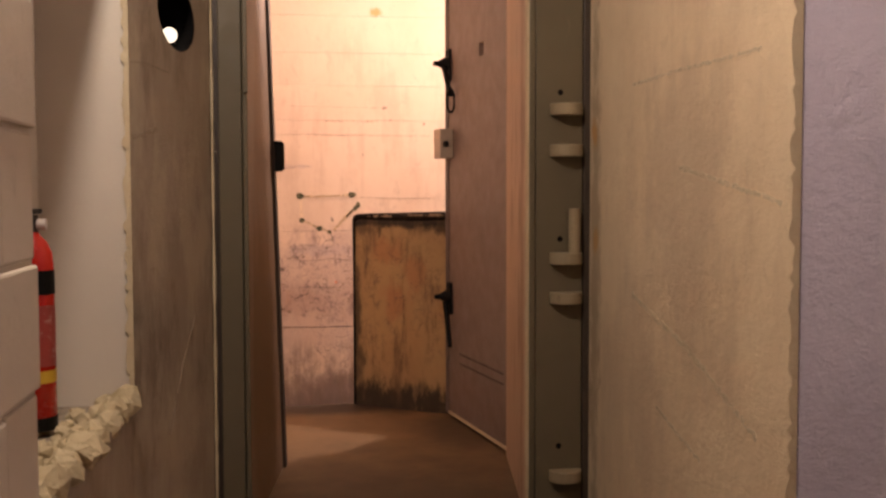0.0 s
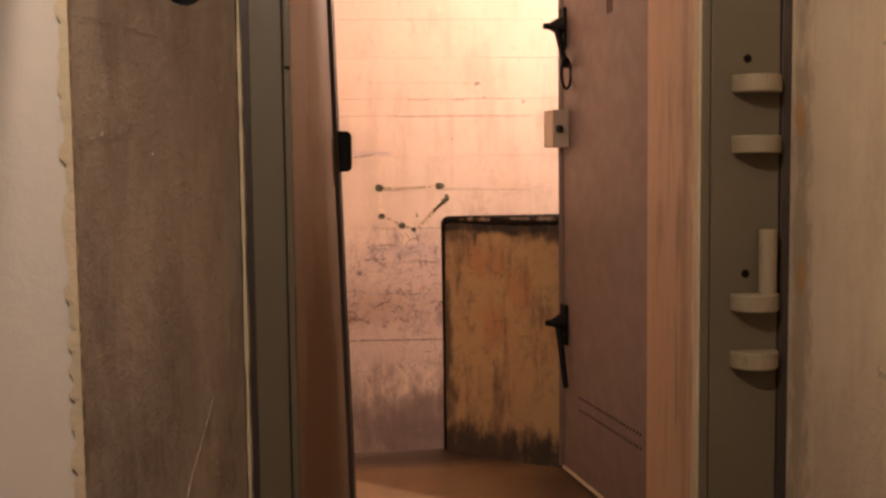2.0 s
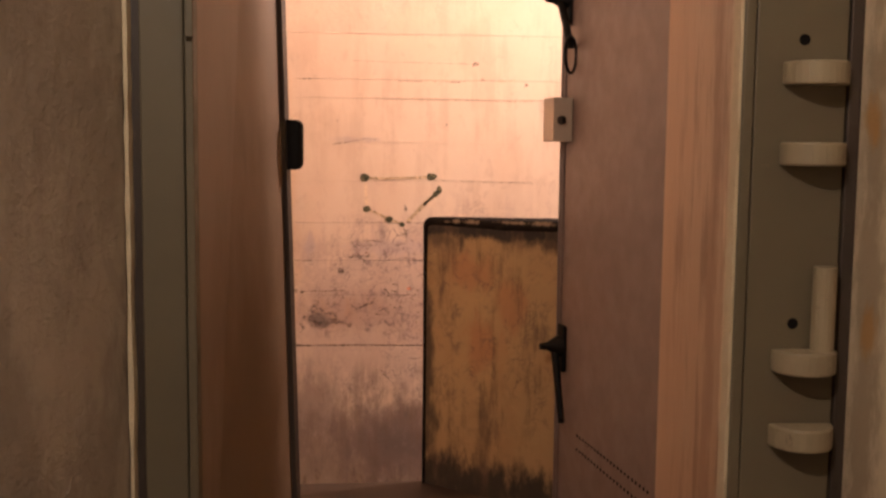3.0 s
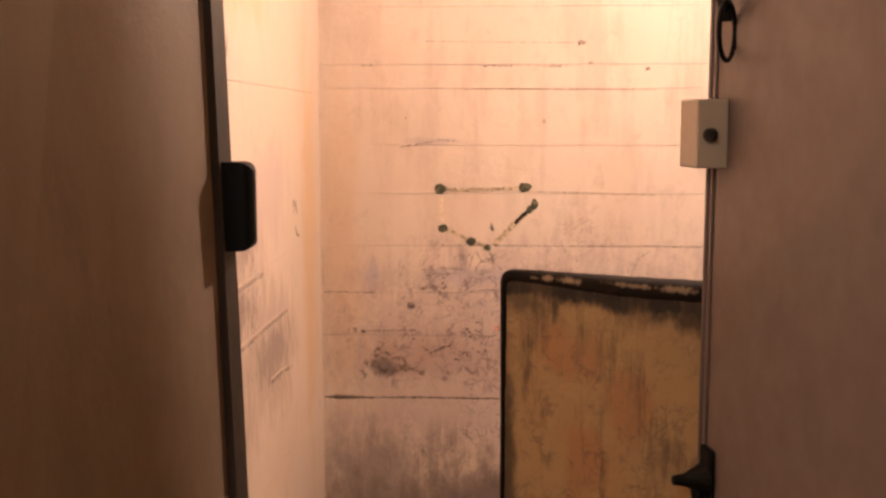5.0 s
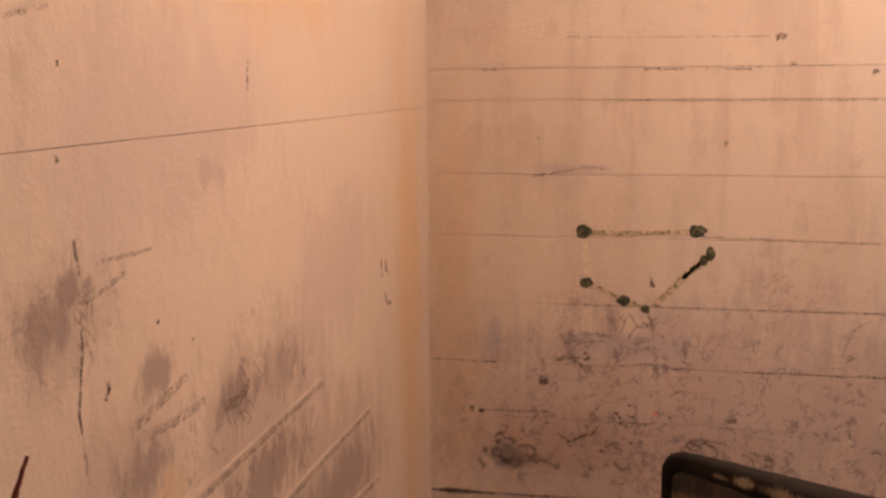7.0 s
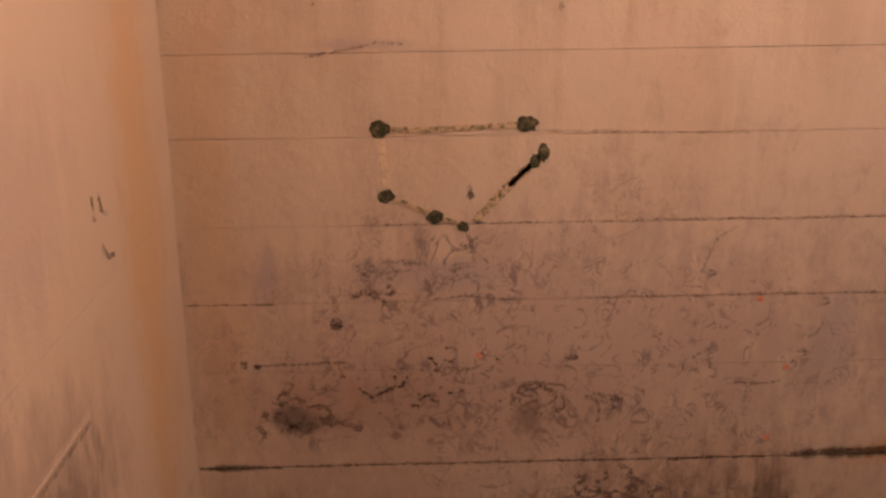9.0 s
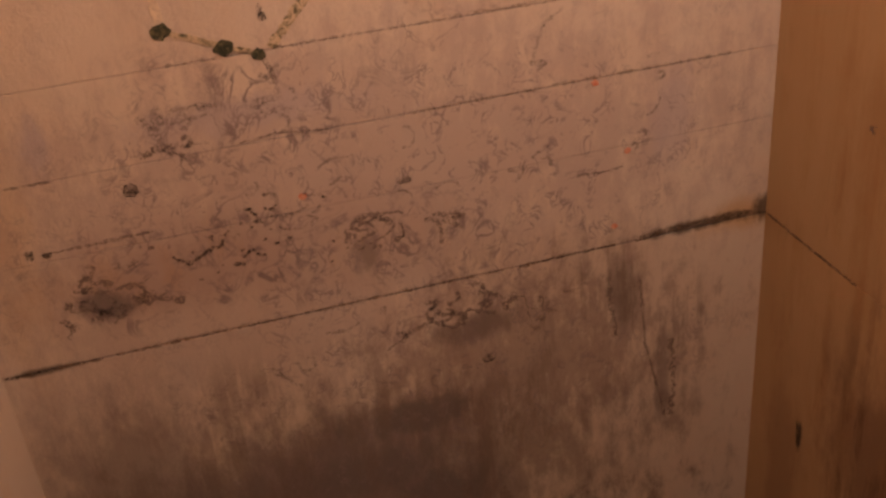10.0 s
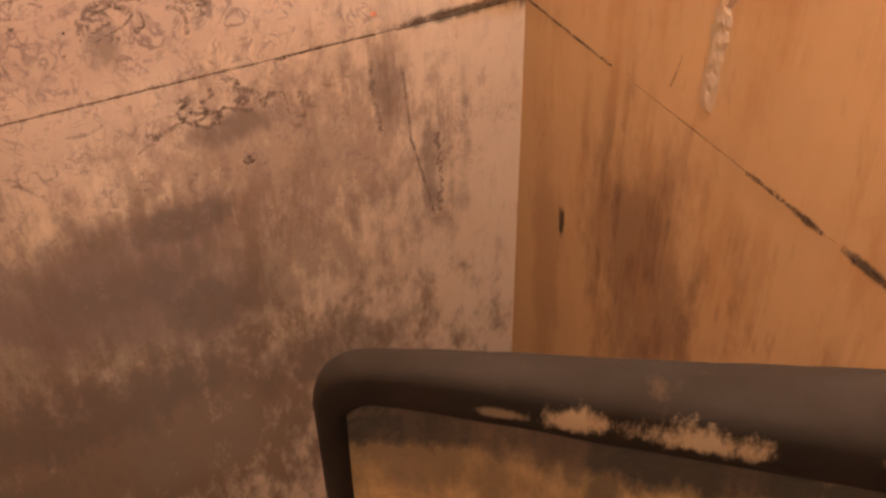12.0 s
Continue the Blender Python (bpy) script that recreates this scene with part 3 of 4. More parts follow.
def pipe_sleeve():
    """Sleeve running back from the oval hole, painted black for the shade inside."""
    a, b = Vector(PIER[0]), Vector(PIER[1])
    d = (b - a).normalized()
    back, n, bm, rows = Vector((d.y, -d.x)), 40, bmesh.new(), []
    if back.x > 0:
        back = -back
    for depth, k, shift in ((0.004, 1.0, 0.0), (0.30, 1.0, -0.16), (0.302, 0.01, -0.16)):
        rows.append([bm.verts.new((*(a + d * (0.37 + shift + 0.19 * k * math.cos(2 * math.pi * i / n)) + back * depth), 1.60 + 0.098 * k * math.sin(2 * math.pi * i / n))) for i in range(n)])
    for p, q in zip(rows, rows[1:]):
        for i in range(n):
            bm.faces.new((p[i], p[(i + 1) % n], q[(i + 1) % n], q[i]))
    return bm


part("pipe_sleeve", pipe_sleeve(), HOLE_BLACK, pier, "oval pipe sleeve painted black for the shade inside")
part("lit_gap", rod((-0.444, -2.0, 1.568), (-0.4445, -1.996, 1.568), 0.023, 20), LIT_GAP, pier, "glowing disc in place of the bright gap beyond the pipe")

# stairs going down behind the parapet
stairs = empty("stairs", "dark worn concrete steps going down into the stairwell", "stairs", kind="structure")
for i in range(7):
    part("step", boxed((LEFT, EDGE_Y + 0.001 + 0.25 * i, -1.8), (0.20, EDGE_Y + 0.25 * (i + 1), -0.18 * (i + 1)), 0.006), STEP_PAINT, stairs)

# ---------------------------------------------------------------- marks on the room's walls
mrng = random.Random(11)


def ribbon(points, width, y=BACK - 0.0012, ragged=0.25):
    """Brushed stroke on the back wall through (x, z) points."""
    bm = bmesh.new()
    pts = []
    for (x0, z0), (x1, z1) in zip(points, points[1:]):
        n = max(3, int(math.hypot(x1 - x0, z1 - z0) / 0.008))
        pts += [(x0 + (x1 - x0) * i / n, z0 + (z1 - z0) * i / n, x1 - x0, z1 - z0) for i in range(n + 1)]
    rows = []
    for x, z, dx, dz in pts:
        k = math.hypot(dx, dz) or 1
        nx, nz = -dz / k, dx / k
        a, b = (width / 2 * (1 + mrng.uniform(-ragged, ragged)) for _ in "ab")
        rows.append([bm.verts.new((x + nx * a, y, z + nz * a)), bm.verts.new((x - nx * b, y, z - nz * b)),
                     bm.verts.new((x - nx * b, y + 0.003, z - nz * b)), bm.verts.new((x + nx * a, y + 0.003, z + nz * a))])
    for a, b in zip(rows, rows[1:]):
        for i in range(4):
            bm.faces.new((a[i], a[(i + 1) % 4], b[(i + 1) % 4], b[i]))
    return bm


def dab(x, z, rx, rz, y=BACK - 0.0018, ragged=0.18, n=16):
    """Round dab of paint or dirt on the back wall."""
    bm = bmesh.new()
    out = [1 + mrng.uniform(-ragged, ragged) for _ in range(n)]
    f = [bm.verts.new((x + rx * k * math.cos(2 * math.pi * i / n), y, z + rz * k * math.sin(2 * math.pi * i / n))) for i, k in enumerate(out)]
    b = [bm.verts.new((v.co.x, y + 0.004, v.co.z)) for v in f]
    bm.faces.new(f)
    for i in range(n):
        bm.faces.new((f[i], f[(i + 1) % n], b[(i + 1) % n], b[i]))
    return bm


sign = empty("painted_outline", "dark green painted outline of dots and lines on the wall", "painting")
for pts, w, m, name in (([(0.0, 1.08), (0.10, 1.076), (0.2, 1.080), (0.35, 1.087)], 0.014, GREEN_FADED, "stroke"),
                        ([(0.012, 0.915), (0.07, 0.89), (0.13, 0.862), (0.20, 0.835)], 0.013, GREEN_FADED, "stroke"),
                        ([(0.225, 0.845), (0.28, 0.905), (0.34, 0.965), (0.395, 1.013)], 0.020, GREEN_FADED, "stroke"),
                        ([(0.31, 0.935), (0.34, 0.965), (0.39, 1.008)], 0.012, GREEN_MARK, "stroke"),
                        ([(0.002, 1.05), (0.008, 0.99), (0.012, 0.935)], 0.018, GHOST_MARK, "faded_stroke"),
                        ([(0.205, 0.825), (0.215, 0.80), (0.222, 0.765)], 0.011, GREY_MARK, "tail")):
    part(name, ribbon(pts, w), m, sign)
for x, z, rx, rz in ((0.0, 1.08, 0.024, 0.020), (0.353, 1.087, 0.026, 0.019), (0.012, 0.915, 0.020, 0.017), (0.13, 0.860, 0.021, 0.016),
                     (0.198, 0.834, 0.014, 0.013), (0.395, 1.016, 0.016, 0.022), (0.375, 0.996, 0.014, 0.018)):
    part("dot", dab(x, z, rx, rz), GREEN_MARK, sign)

for name, x, z, rx, rz, m in (("dark_spot", -0.124, 0.584, 0.016, 0.016, BLACK_MARK), ("dark_spot", 0.641, -0.075, 0.014, 0.013, BLACK_MARK),
                              ("dark_spot", 0.815, 0.699, 0.020, 0.012, GREY_MARK), ("dark_spot", -0.33, 0.47, 0.010, 0.007, BLACK_MARK),
                              ("dark_spot", 0.478, 0.479, 0.016, 0.008, GREY_MARK), ("dark_spot", 0.215, 0.93, 0.006, 0.010, GREY_MARK),
                              ("red_spot", 0.952, 0.630, 0.009, 0.008, RED_MARK), ("red_spot", 0.237, 0.489, 0.010, 0.008, RED_MARK),
                              ("red_spot", 1.033, 0.439, 0.008, 0.008, RED_MARK), ("red_spot", 0.997, 0.237, 0.008, 0.008, RED_MARK),
                              ("dark_spot", 0.581, 1.682, 0.018, 0.009, GREY_MARK), ("dark_spot", 0.853, 1.576, 0.008, 0.007, GREY_MARK),
                              ("dark_spot", 0.62, 1.60, 0.010, 0.006, GREY_MARK), ("dark_spot", 0.43, 1.36, 0.007, 0.010, GREY_MARK)):
    part(name, dab(x, z, rx, rz), m, wall_back)
for i in range(46):
    x, z = mrng.gauss(0.09, 0.08), mrng.gauss(0.41, 0.045)
    r = mrng.uniform(0.0018, 0.0045)
    part("speck", dab(x, z, r * mrng.uniform(0.8, 2.2), r, n=8), BLACK_MARK, wall_back)
for pts, w, m in (([(-0.32, 0.33), (-0.25, 0.305), (-0.20, 0.30), (-0.12, 0.31), (-0.07, 0.285)], 0.022, GREY_MARK), ([(-0.30, 0.37), (-0.24, 0.35), (-0.16, 0.36)], 0.010, GREY_MARK),
                  ([(-0.34, 0.472), (-0.22, 0.475), (-0.1, 0.478)], 0.010, GREY_MARK), ([(0.34, 0.38), (0.40, 0.40), (0.44, 0.37)], 0.010, GREY_MARK),
                  ([(0.455, 0.37), (0.46, 0.34), (0.445, 0.325)], 0.006, BLACK_MARK), ([(-0.08, 0.73), (0.0, 0.72), (0.08, 0.722)], 0.012, FAINT_MARK), ([(-0.11, 0.66), (0.0, 0.664), (0.06, 0.660)], 0.006, FAINT_MARK),
                  ([(0.12, 0.645), (0.2, 0.652), (0.32, 0.64)], 0.006, GREY_MARK), ([(0.74, 0.18), (0.85, 0.184), (1.0, 0.183)], 0.010, JOINT_DIRT), ([(1.05, 0.188), (1.2, 0.193), (1.41, 0.196)], 0.018, JOINT_DIRT),
                  ([(-0.50, 0.181), (-0.40, 0.180), (-0.28, 0.181)], 0.010, JOINT_DIRT), ([(-0.5, 0.640), (-0.4, 0.640), (-0.28, 0.638)], 0.006, GREY_MARK),
                  ([(0.42, 0.05), (0.5, 0.08), (0.56, 0.04), (0.6, 0.09), (0.67, 0.06)], 0.014, GREY_MARK), ([(0.70, 0.06), (0.715, 0.1), (0.75, 0.09), (0.76, 0.02)], 0.007, GREY_MARK),
                  ([(0.98, 0.09), (0.985, 0.0), (1.0, -0.1)], 0.016, GREY_MARK), ([(1.07, 0.06), (1.085, -0.15), (1.15, -0.42)], 0.010, GREY_MARK), ([(1.16, -0.15), (1.17, -0.3), (1.165, -0.42)], 0.02, GREY_MARK),
                  ([(-0.17, 1.255), (-0.1, 1.265), (0.0, 1.285), (0.06, 1.282)], 0.008, GREY_MARK), ([(0.45, 1.594), (0.55, 1.592)], 0.004, FAINT_MARK), ([(0.66, 1.593), (0.74, 1.594)], 0.004, FAINT_MARK), ([(0.9, 0.40), (0.97, 0.395), (1.02, 0.40)], 0.006, GREY_MARK)):
    part("scuff", ribbon(pts, w * 0.7, ragged=0.8), m, wall_back)


def scribble(cx, cz, w, h, strokes, width, m):
    """Smeared illegible traces of rubbed-out marks, each a short curling stroke."""
    for _ in range(strokes):
        x, z, turn = cx + mrng.uniform(-w, w) / 2, cz + mrng.uniform(-h, h) / 2, mrng.uniform(-0.6, 0.6)
        bend, step, pts = mrng.uniform(-1.3, 1.3), mrng.uniform(0.010, 0.020), []
        for _ in range(mrng.randint(3, 6)):
            pts.append((x, z))
            x, z, turn = x + step * math.cos(turn), z + step * math.sin(turn), turn + bend + mrng.uniform(-0.4, 0.4)
        part("scuff", ribbon(pts, width * mrng.uniform(0.6, 1.3), ragged=0.6), m, wall_back)


for cx, cz, w, h, n, width, m in ((-0.25, 0.32, 0.20, 0.10, 15, 0.011, GREY_MARK), (-0.26, 0.41, 0.16, 0.05, 5, 0.009, FAINT_MARK), (-0.02, 0.73, 0.16, 0.05, 7, 0.011, FAINT_MARK),
                                  (-0.05, 0.665, 0.14, 0.03, 6, 0.010, GREY_MARK), (0.20, 0.74, 0.10, 0.10, 7, 0.009, FAINT_MARK), (0.37, 0.36, 0.11, 0.08, 8, 0.008, GREY_MARK),
                                  (0.55, 0.365, 0.08, 0.03, 4, 0.010, GREY_MARK), (0.60, 0.10, 0.22, 0.05, 14, 0.010, GREY_MARK), (0.80, 0.05, 0.12, 0.08, 6, 0.009, FAINT_MARK), (0.35, 0.50, 0.5, 0.2, 14, 0.006, FAINT_MARK),
                                  (0.9, 0.55, 0.5, 0.3, 10, 0.007, FAINT_MARK), (0.3, 0.08, 0.5, 0.12, 10, 0.007, FAINT_MARK)):
    scribble(cx, cz, w, h, n, width, m)
for pts, w, m in (([(0.377, 1.071), (0.639, 1.064), (0.892, 1.058)], 0.005, SCRATCH), ([(0.324, 0.332), (0.327, 0.376), (0.356, 0.408), (0.397, 0.407), (0.432, 0.376)], 0.012, GREY_MARK),
                  ([(0.797, 0.70), (0.810, 0.74), (0.83, 0.79), (0.879, 0.824)], 0.007, FAINT_MARK), ([(0.463, 0.472), (0.49, 0.481)], 0.009, GREY_MARK), ([(-0.073, 0.404), (-0.044, 0.376), (0.027, 0.41)], 0.007, BLACK_MARK),
                  ([(0.05, 0.43), (0.07, 0.45)], 0.006, BLACK_MARK), ([(-0.065, 1.690), (0.25, 1.684), (0.55, 1.682)], 0.004, FAINT_MARK), ([(0.179, 1.589), (0.30, 1.587)], 0.006, GREY_MARK), ([(0.36, 1.588), (0.37, 1.588)], 0.007, GREY_MARK),
                  ([(0.42, 1.587), (0.497, 1.586)], 0.006, GREY_MARK), ([(0.103, 1.494), (0.5, 1.492), (0.885, 1.491)], 0.005, SCRATCH), ([(-0.33, 1.590), (-0.28, 1.592)], 0.008, FAINT_MARK),
                  ([(0.572, 1.685), (0.566, 1.668)], 0.006, BLACK_MARK), ([(0.588, 1.685), (0.583, 1.668)], 0.006, BLACK_MARK), ([(0.848, 1.580), (0.840, 1.562)], 0.006, BLACK_MARK), ([(-0.145, 1.385), (-0.146, 1.372)], 0.005, BLACK_MARK),
                  ([(0.0, 0.842), (0.3, 0.843), (0.8, 0.840)], 0.005, FAINT_MARK), ([(0.5, 0.641), (0.9, 0.644), (1.3, 0.642)], 0.006, SCRATCH), ([(0.6, 0.846), (1.0, 0.842), (1.4, 0.845)], 0.007, SCRATCH),
                  ([(-0.25, 0.182), (0.0, 0.186), (0.2, 0.181), (0.45, 0.185), (0.70, 0.181)], 0.009, SCRATCH)):
    part("scuff", ribbon(pts, w, ragged=0.8), m, wall_back)
for x, z, r in ((0.126, 0.468, 0.006), (0.168, 0.460, 0.009), (-0.022, 0.332, 0.004), (0.042, 0.418, 0.004), (-0.366, 0.478, 0.010), (0.22, 0.913, 0.008), (0.441, 0.330, 0.008)):
    part("speck", dab(x, z, r, r * 1.1, n=9, ragged=0.4), BLACK_MARK, wall_back)


def on_left(points, width, proud, tapered=False):
    """Ridge or mark along the left wall through (y, z) points."""
    bm = ribbon(points, width, 0.0, 0.4)
    if tapered:
        vs = list(bm.verts)
        for i in range(0, len(vs), 4):
            mid = sum((v.co for v in vs[i:i + 4]), Vector()) / 4
            for v in vs[i:i + 4]:
                k = 1 - 0.9 * i / len(vs)
                v.co.x, v.co.z = mid.x + (v.co.x - mid.x) * k, mid.z + (v.co.z - mid.z) * k
    for v in bm.verts:
        v.co = Vector((LEFT + (proud if v.co.y < 0.001 else -0.002), v.co.x, v.co.z))
    return bm


for pts, w in (([(0.10, 0.886), (0.48, 0.892), (0.86, 0.896)], 0.0065), ([(0.50, 0.716), (0.85, 0.716), (1.24, 0.710)], 0.0065), ([(0.95, 0.520), (1.10, 0.515), (1.32, 0.491)], 0.005)):
    part("form_ridge", on_left(pts, w * 0.8, 0.0024), RIDGE_PAINT, wall_left, "pale ridge left by formwork boards")
    # shadow beneath the ridge, drawn as a faint dark line
    part("ridge_shade", on_left([(y, z - 0.011) for y, z in pts], 0.012, 0.0012), FAINT_MARK, wall_left)
for pts, w, m in (([(-0.067, 1.158), (-0.064, 1.142), (-0.077, 1.128)], 0.006, BLACK_MARK), ([(-0.129, 1.357), (-0.122, 1.308)], 0.004, GREY_MARK),
                  ([(-0.125, 1.24), (-0.124, 1.213), (-0.130, 1.19), (-0.142, 1.13), (-0.138, 1.10)], 0.003, GREY_MARK), ([(-0.138, 1.10), (-0.13, 1.03)], 0.005, FAINT_MARK),
                  ([(1.389, 1.08), (1.395, 1.03)], 0.008, GREY_MARK), ([(1.43, 1.075), (1.44, 1.04), (1.47, 1.025)], 0.008, GREY_MARK), ([(1.42, 0.977), (1.45, 0.945), (1.49, 0.938)], 0.009, GREY_MARK),
                  ([(0.075, 1.314), (-0.079, 1.318)], 0.006, FAINT_MARK), ([(-0.006, 1.293), (-0.06, 1.28), (-0.117, 1.272)], 0.007, FAINT_MARK),
                  ([(0.177, 1.094), (0.08, 1.078), (-0.013, 1.063)], 0.014, FAINT_MARK), ([(0.238, 1.032), (0.12, 1.035), (0.025, 1.044)], 0.014, FAINT_MARK),
                  ([(0.32, 1.0), (0.375, 0.99), (0.43, 1.01)], 0.018, GREY_MARK), ([(0.477, 1.596), (0.472, 1.54)], 0.003, GREY_MARK), ([(-0.243, 1.630), (-0.154, 1.647)], 0.006, SCRATCH),
                  ([(-0.159, 1.462), (-0.153, 1.459)], 0.007, BLACK_MARK), ([(-0.143, 1.582), (-0.142, 1.574)], 0.004, BLACK_MARK),
                  ([(0.085, 1.205), (0.087, 1.199)], 0.005, BLACK_MARK), ([(0.20, 1.150), (0.203, 1.138)], 0.004, BLACK_MARK)):
    part("scuff", on_left(pts, w, 0.001), m, wall_left)
part("red_streak", on_left([(-0.315, 1.045), (-0.287, 1.085), (-0.262, 1.118)], 0.008, 0.004, True), DEEP_RED, wall_left, "dried dark red paint streak")


def plaster_strip():
    """Rough raised strip of bare plaster on the right wall."""
    bm = bmesh.new()
    n, rows = 150, []
    across = [i / 5 - 1 for i in range(11)]
    for i in range(n + 1):
        z = 0.25 + 0.80 * i / n
        w = 0.024 + 0.010 * noise.noise((0, 0, z * 30)) + 0.004 * noise.noise((3, 0, z * 90))
        c = 1.262 + 0.008 * math.sin(z * 7)
        rows.append([bm.verts.new((RIGHT + 0.001 - (1 - t * t) * (0.007 + 0.004 * noise.noise((t * 2, 5, z * 34)) + 0.002 * noise.noise((t * 5, 9, z * 80))), c + w * t, z)) for t in across])
    for a, b in zip(rows, rows[1:]):
        for i in range(10):
            bm.faces.new((a[i], a[i + 1], b[i + 1], b[i]))
    return bm


part("bare_plaster_strip", plaster_strip(), BARE_PLASTER, wall_right, "rough pale strip of bare plaster")


def on_right(points, width):
    bm = ribbon(points, width, 0.0, 0.5)
    for v in bm.verts:
        v.co = Vector((RIGHT - (0.003 if v.co.y < 0.001 else -0.002), v.co.x, v.co.z))
    return bm


for pts, w, m in (([(1.99, 0.183), (1.8, 0.181), (1.6, 0.182)], 0.008, JOINT_DIRT), ([(1.12, 0.183), (0.95, 0.186), (0.90, 0.180)], 0.012, JOINT_DIRT), ([(0.85, 0.182), (0.75, 0.180), (0.66, 0.178)], 0.016, JOINT_DIRT),
                  ([(0.745, 0.44), (0.725, 0.41), (0.72, 0.39)], 0.009, BLACK_MARK), ([(0.77, 0.42), (0.765, 0.39)], 0.008, GREY_MARK), ([(1.205, 0.80), (1.20, 0.72), (1.205, 0.66)], 0.018, BLACK_MARK),
                  ([(1.62, 0.57), (1.60, 0.57)], 0.02, GREY_MARK), ([(1.765, -0.34), (1.763, -0.42)], 0.02, JOINT_DIRT), ([(1.36, 0.33), (1.385, 0.24)], 0.003, SCRATCH)):
    part("scuff", on_right(pts, w * 0.65), m, wall_right)

# ---------------------------------------------------------------- parapet of the stairwell
TURN, RISE = radians(31.5), 0.030
ALONG, ACROSS = Vector((math.cos(TURN), -math.sin(TURN), 0)), Vector((math.sin(TURN), math.cos(TURN), 0))
FOOT, TOP, BEND, LONG = Vector((0.244, 0.253, 0)), 0.994, 0.560, 1.28


def at_parapet(s, d, z):
    """Place s along, d across: askew as far as the bend beside the door, then straight to the side wall."""
    k = min(s, BEND)
    p = FOOT + ALONG * k + ACROSS * d + Vector((s - k, 0, 0))
    return (min(p.x, RIGHT - 0.002), max(p.y, -0.098), z)


def crest(s):
    return TOP + RISE * min(max(s, 0), BEND)


def half_depth(s):
    return 0.0145 + 0.074 * min(max(s - 0.04, 0), 0.34)


def half_height(s):
    return 0.015 + 0.030 * min(max(s - 0.04, 0), 0.34)


def nosing():
    """Heavy rounded nosing that widens along the wall and turns down its free end."""
    path = [(0.008, 0.0), (0.008, 0.3), (0.008, 0.6), (0.008, TOP - 0.041)]
    for i in range(1, 9):
        a = math.pi / 2 * i / 8
        path.append((0.008 + 0.026 * (1 - math.cos(a)), TOP - 0.041 + 0.026 * math.sin(a)))
    path += [(s, crest(s) - half_height(s) + 0.0015 * noise.noise((s * 30, 0, 0))) for s in (0.034 + (LONG - 0.034) * i / 80 for i in range(1, 81))]
    bm, k, rows = bmesh.new(), 22, []
    for i, (s, z) in enumerate(path):
        ds, dz = (path[min(i + 1, len(path) - 1)][j] - path[max(i - 1, 0)][j] for j in (0, 1))
        ln = math.hypot(ds, dz)
        os_, oz = -dz / ln, ds / ln
        up = min(1.0, max(0.0, (z - TOP + 0.056) / 0.035))
        out = 0.006 + (half_height(s) - 0.006) * up
        ring = []
        for j in range(k):
            c, q = math.cos(2 * math.pi * j / k), math.sin(2 * math.pi * j / k)
            c, q = math.copysign(abs(c) ** 0.75, c), math.copysign(abs(q) ** 0.75, q)
            rough = 1 + 0.05 * noise.noise((s * 25, j * 0.9, z * 25))
            ring.append(bm.verts.new(at_parapet(s + os_ * out * q, 0.012 - half_depth(s) * (1 + rough * c), z + oz * out * q)))
        rows.append(ring)
    for a, b in zip(rows, rows[1:]):
        for j in range(k):
            bm.faces.new((a[j], a[(j + 1) % k], b[(j + 1) % k], b[j]))
    return bm


def parapet_body():
    bm = bmesh.new()
    nx, nz = 60, 28

    def sheet(front):
        rows = []
        for j in range(nz + 1):
            row = []
            for i in range(nx + 1):
                s = 0.014 + (LONG - 0.014) * i / nx
                d = 0.020 - 2 * half_depth(s) if front else 0.008
                row.append(bm.verts.new(at_parapet(s, d + mrng.uniform(-0.0012, 0.0012), (crest(s) - half_height(s)) * j / nz)))
            rows.append(row)
        return rows
    f, b = sheet(True), sheet(False)
    for g in (f, b):
        for j in range(nz):
            for i in range(nx):
                bm.faces.new((g[j][i], g[j][i + 1], g[j + 1][i + 1], g[j + 1][i]))
    for j in range(nz):
        bm.faces.new((f[j][0], f[j + 1][0], b[j + 1][0], b[j][0]))
    return bm


parapet = empty("parapet", "low stained ochre stairwell wall with black rounded nosing", "parapet")
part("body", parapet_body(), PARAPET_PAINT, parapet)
part("nosing", nosing(), CAP_PAINT, parapet, "chipped black painted nosing with painted-in glare", smooth=True)

# ---------------------------------------------------------------- outer steel frame
frame_l = tagged(new("frame_left", mesh_of("frame_left", boxed((-0.318, FRAME_Y, 0), (-0.246, FRAME_Y + 0.028, 2.45), 0.003), STEEL_PAINT)),
                 "olive-grey painted steel door frame plate", "door frame", kind="structure")
part("inner_angle", boxed((-0.243, FRAME_Y - 0.010, 0), (-0.228, FRAME_Y + 0.03, 2.45), 0.003), STEEL_PAINT, frame_l)
# set-back strip whose dark colour stands for the shade in the gap
part("shadow_gap", boxed((-0.334, FRAME_Y + 0.012, 0), (-0.318, FRAME_Y + 0.028, 2.45)), DARK_STEEL, frame_l)
part("stop_bar", boxed((-0.240, FRAME_Y - 0.022, 1.42), (-0.226, FRAME_Y - 0.010, 2.15), 0.002), STEEL_PAINT, frame_l)


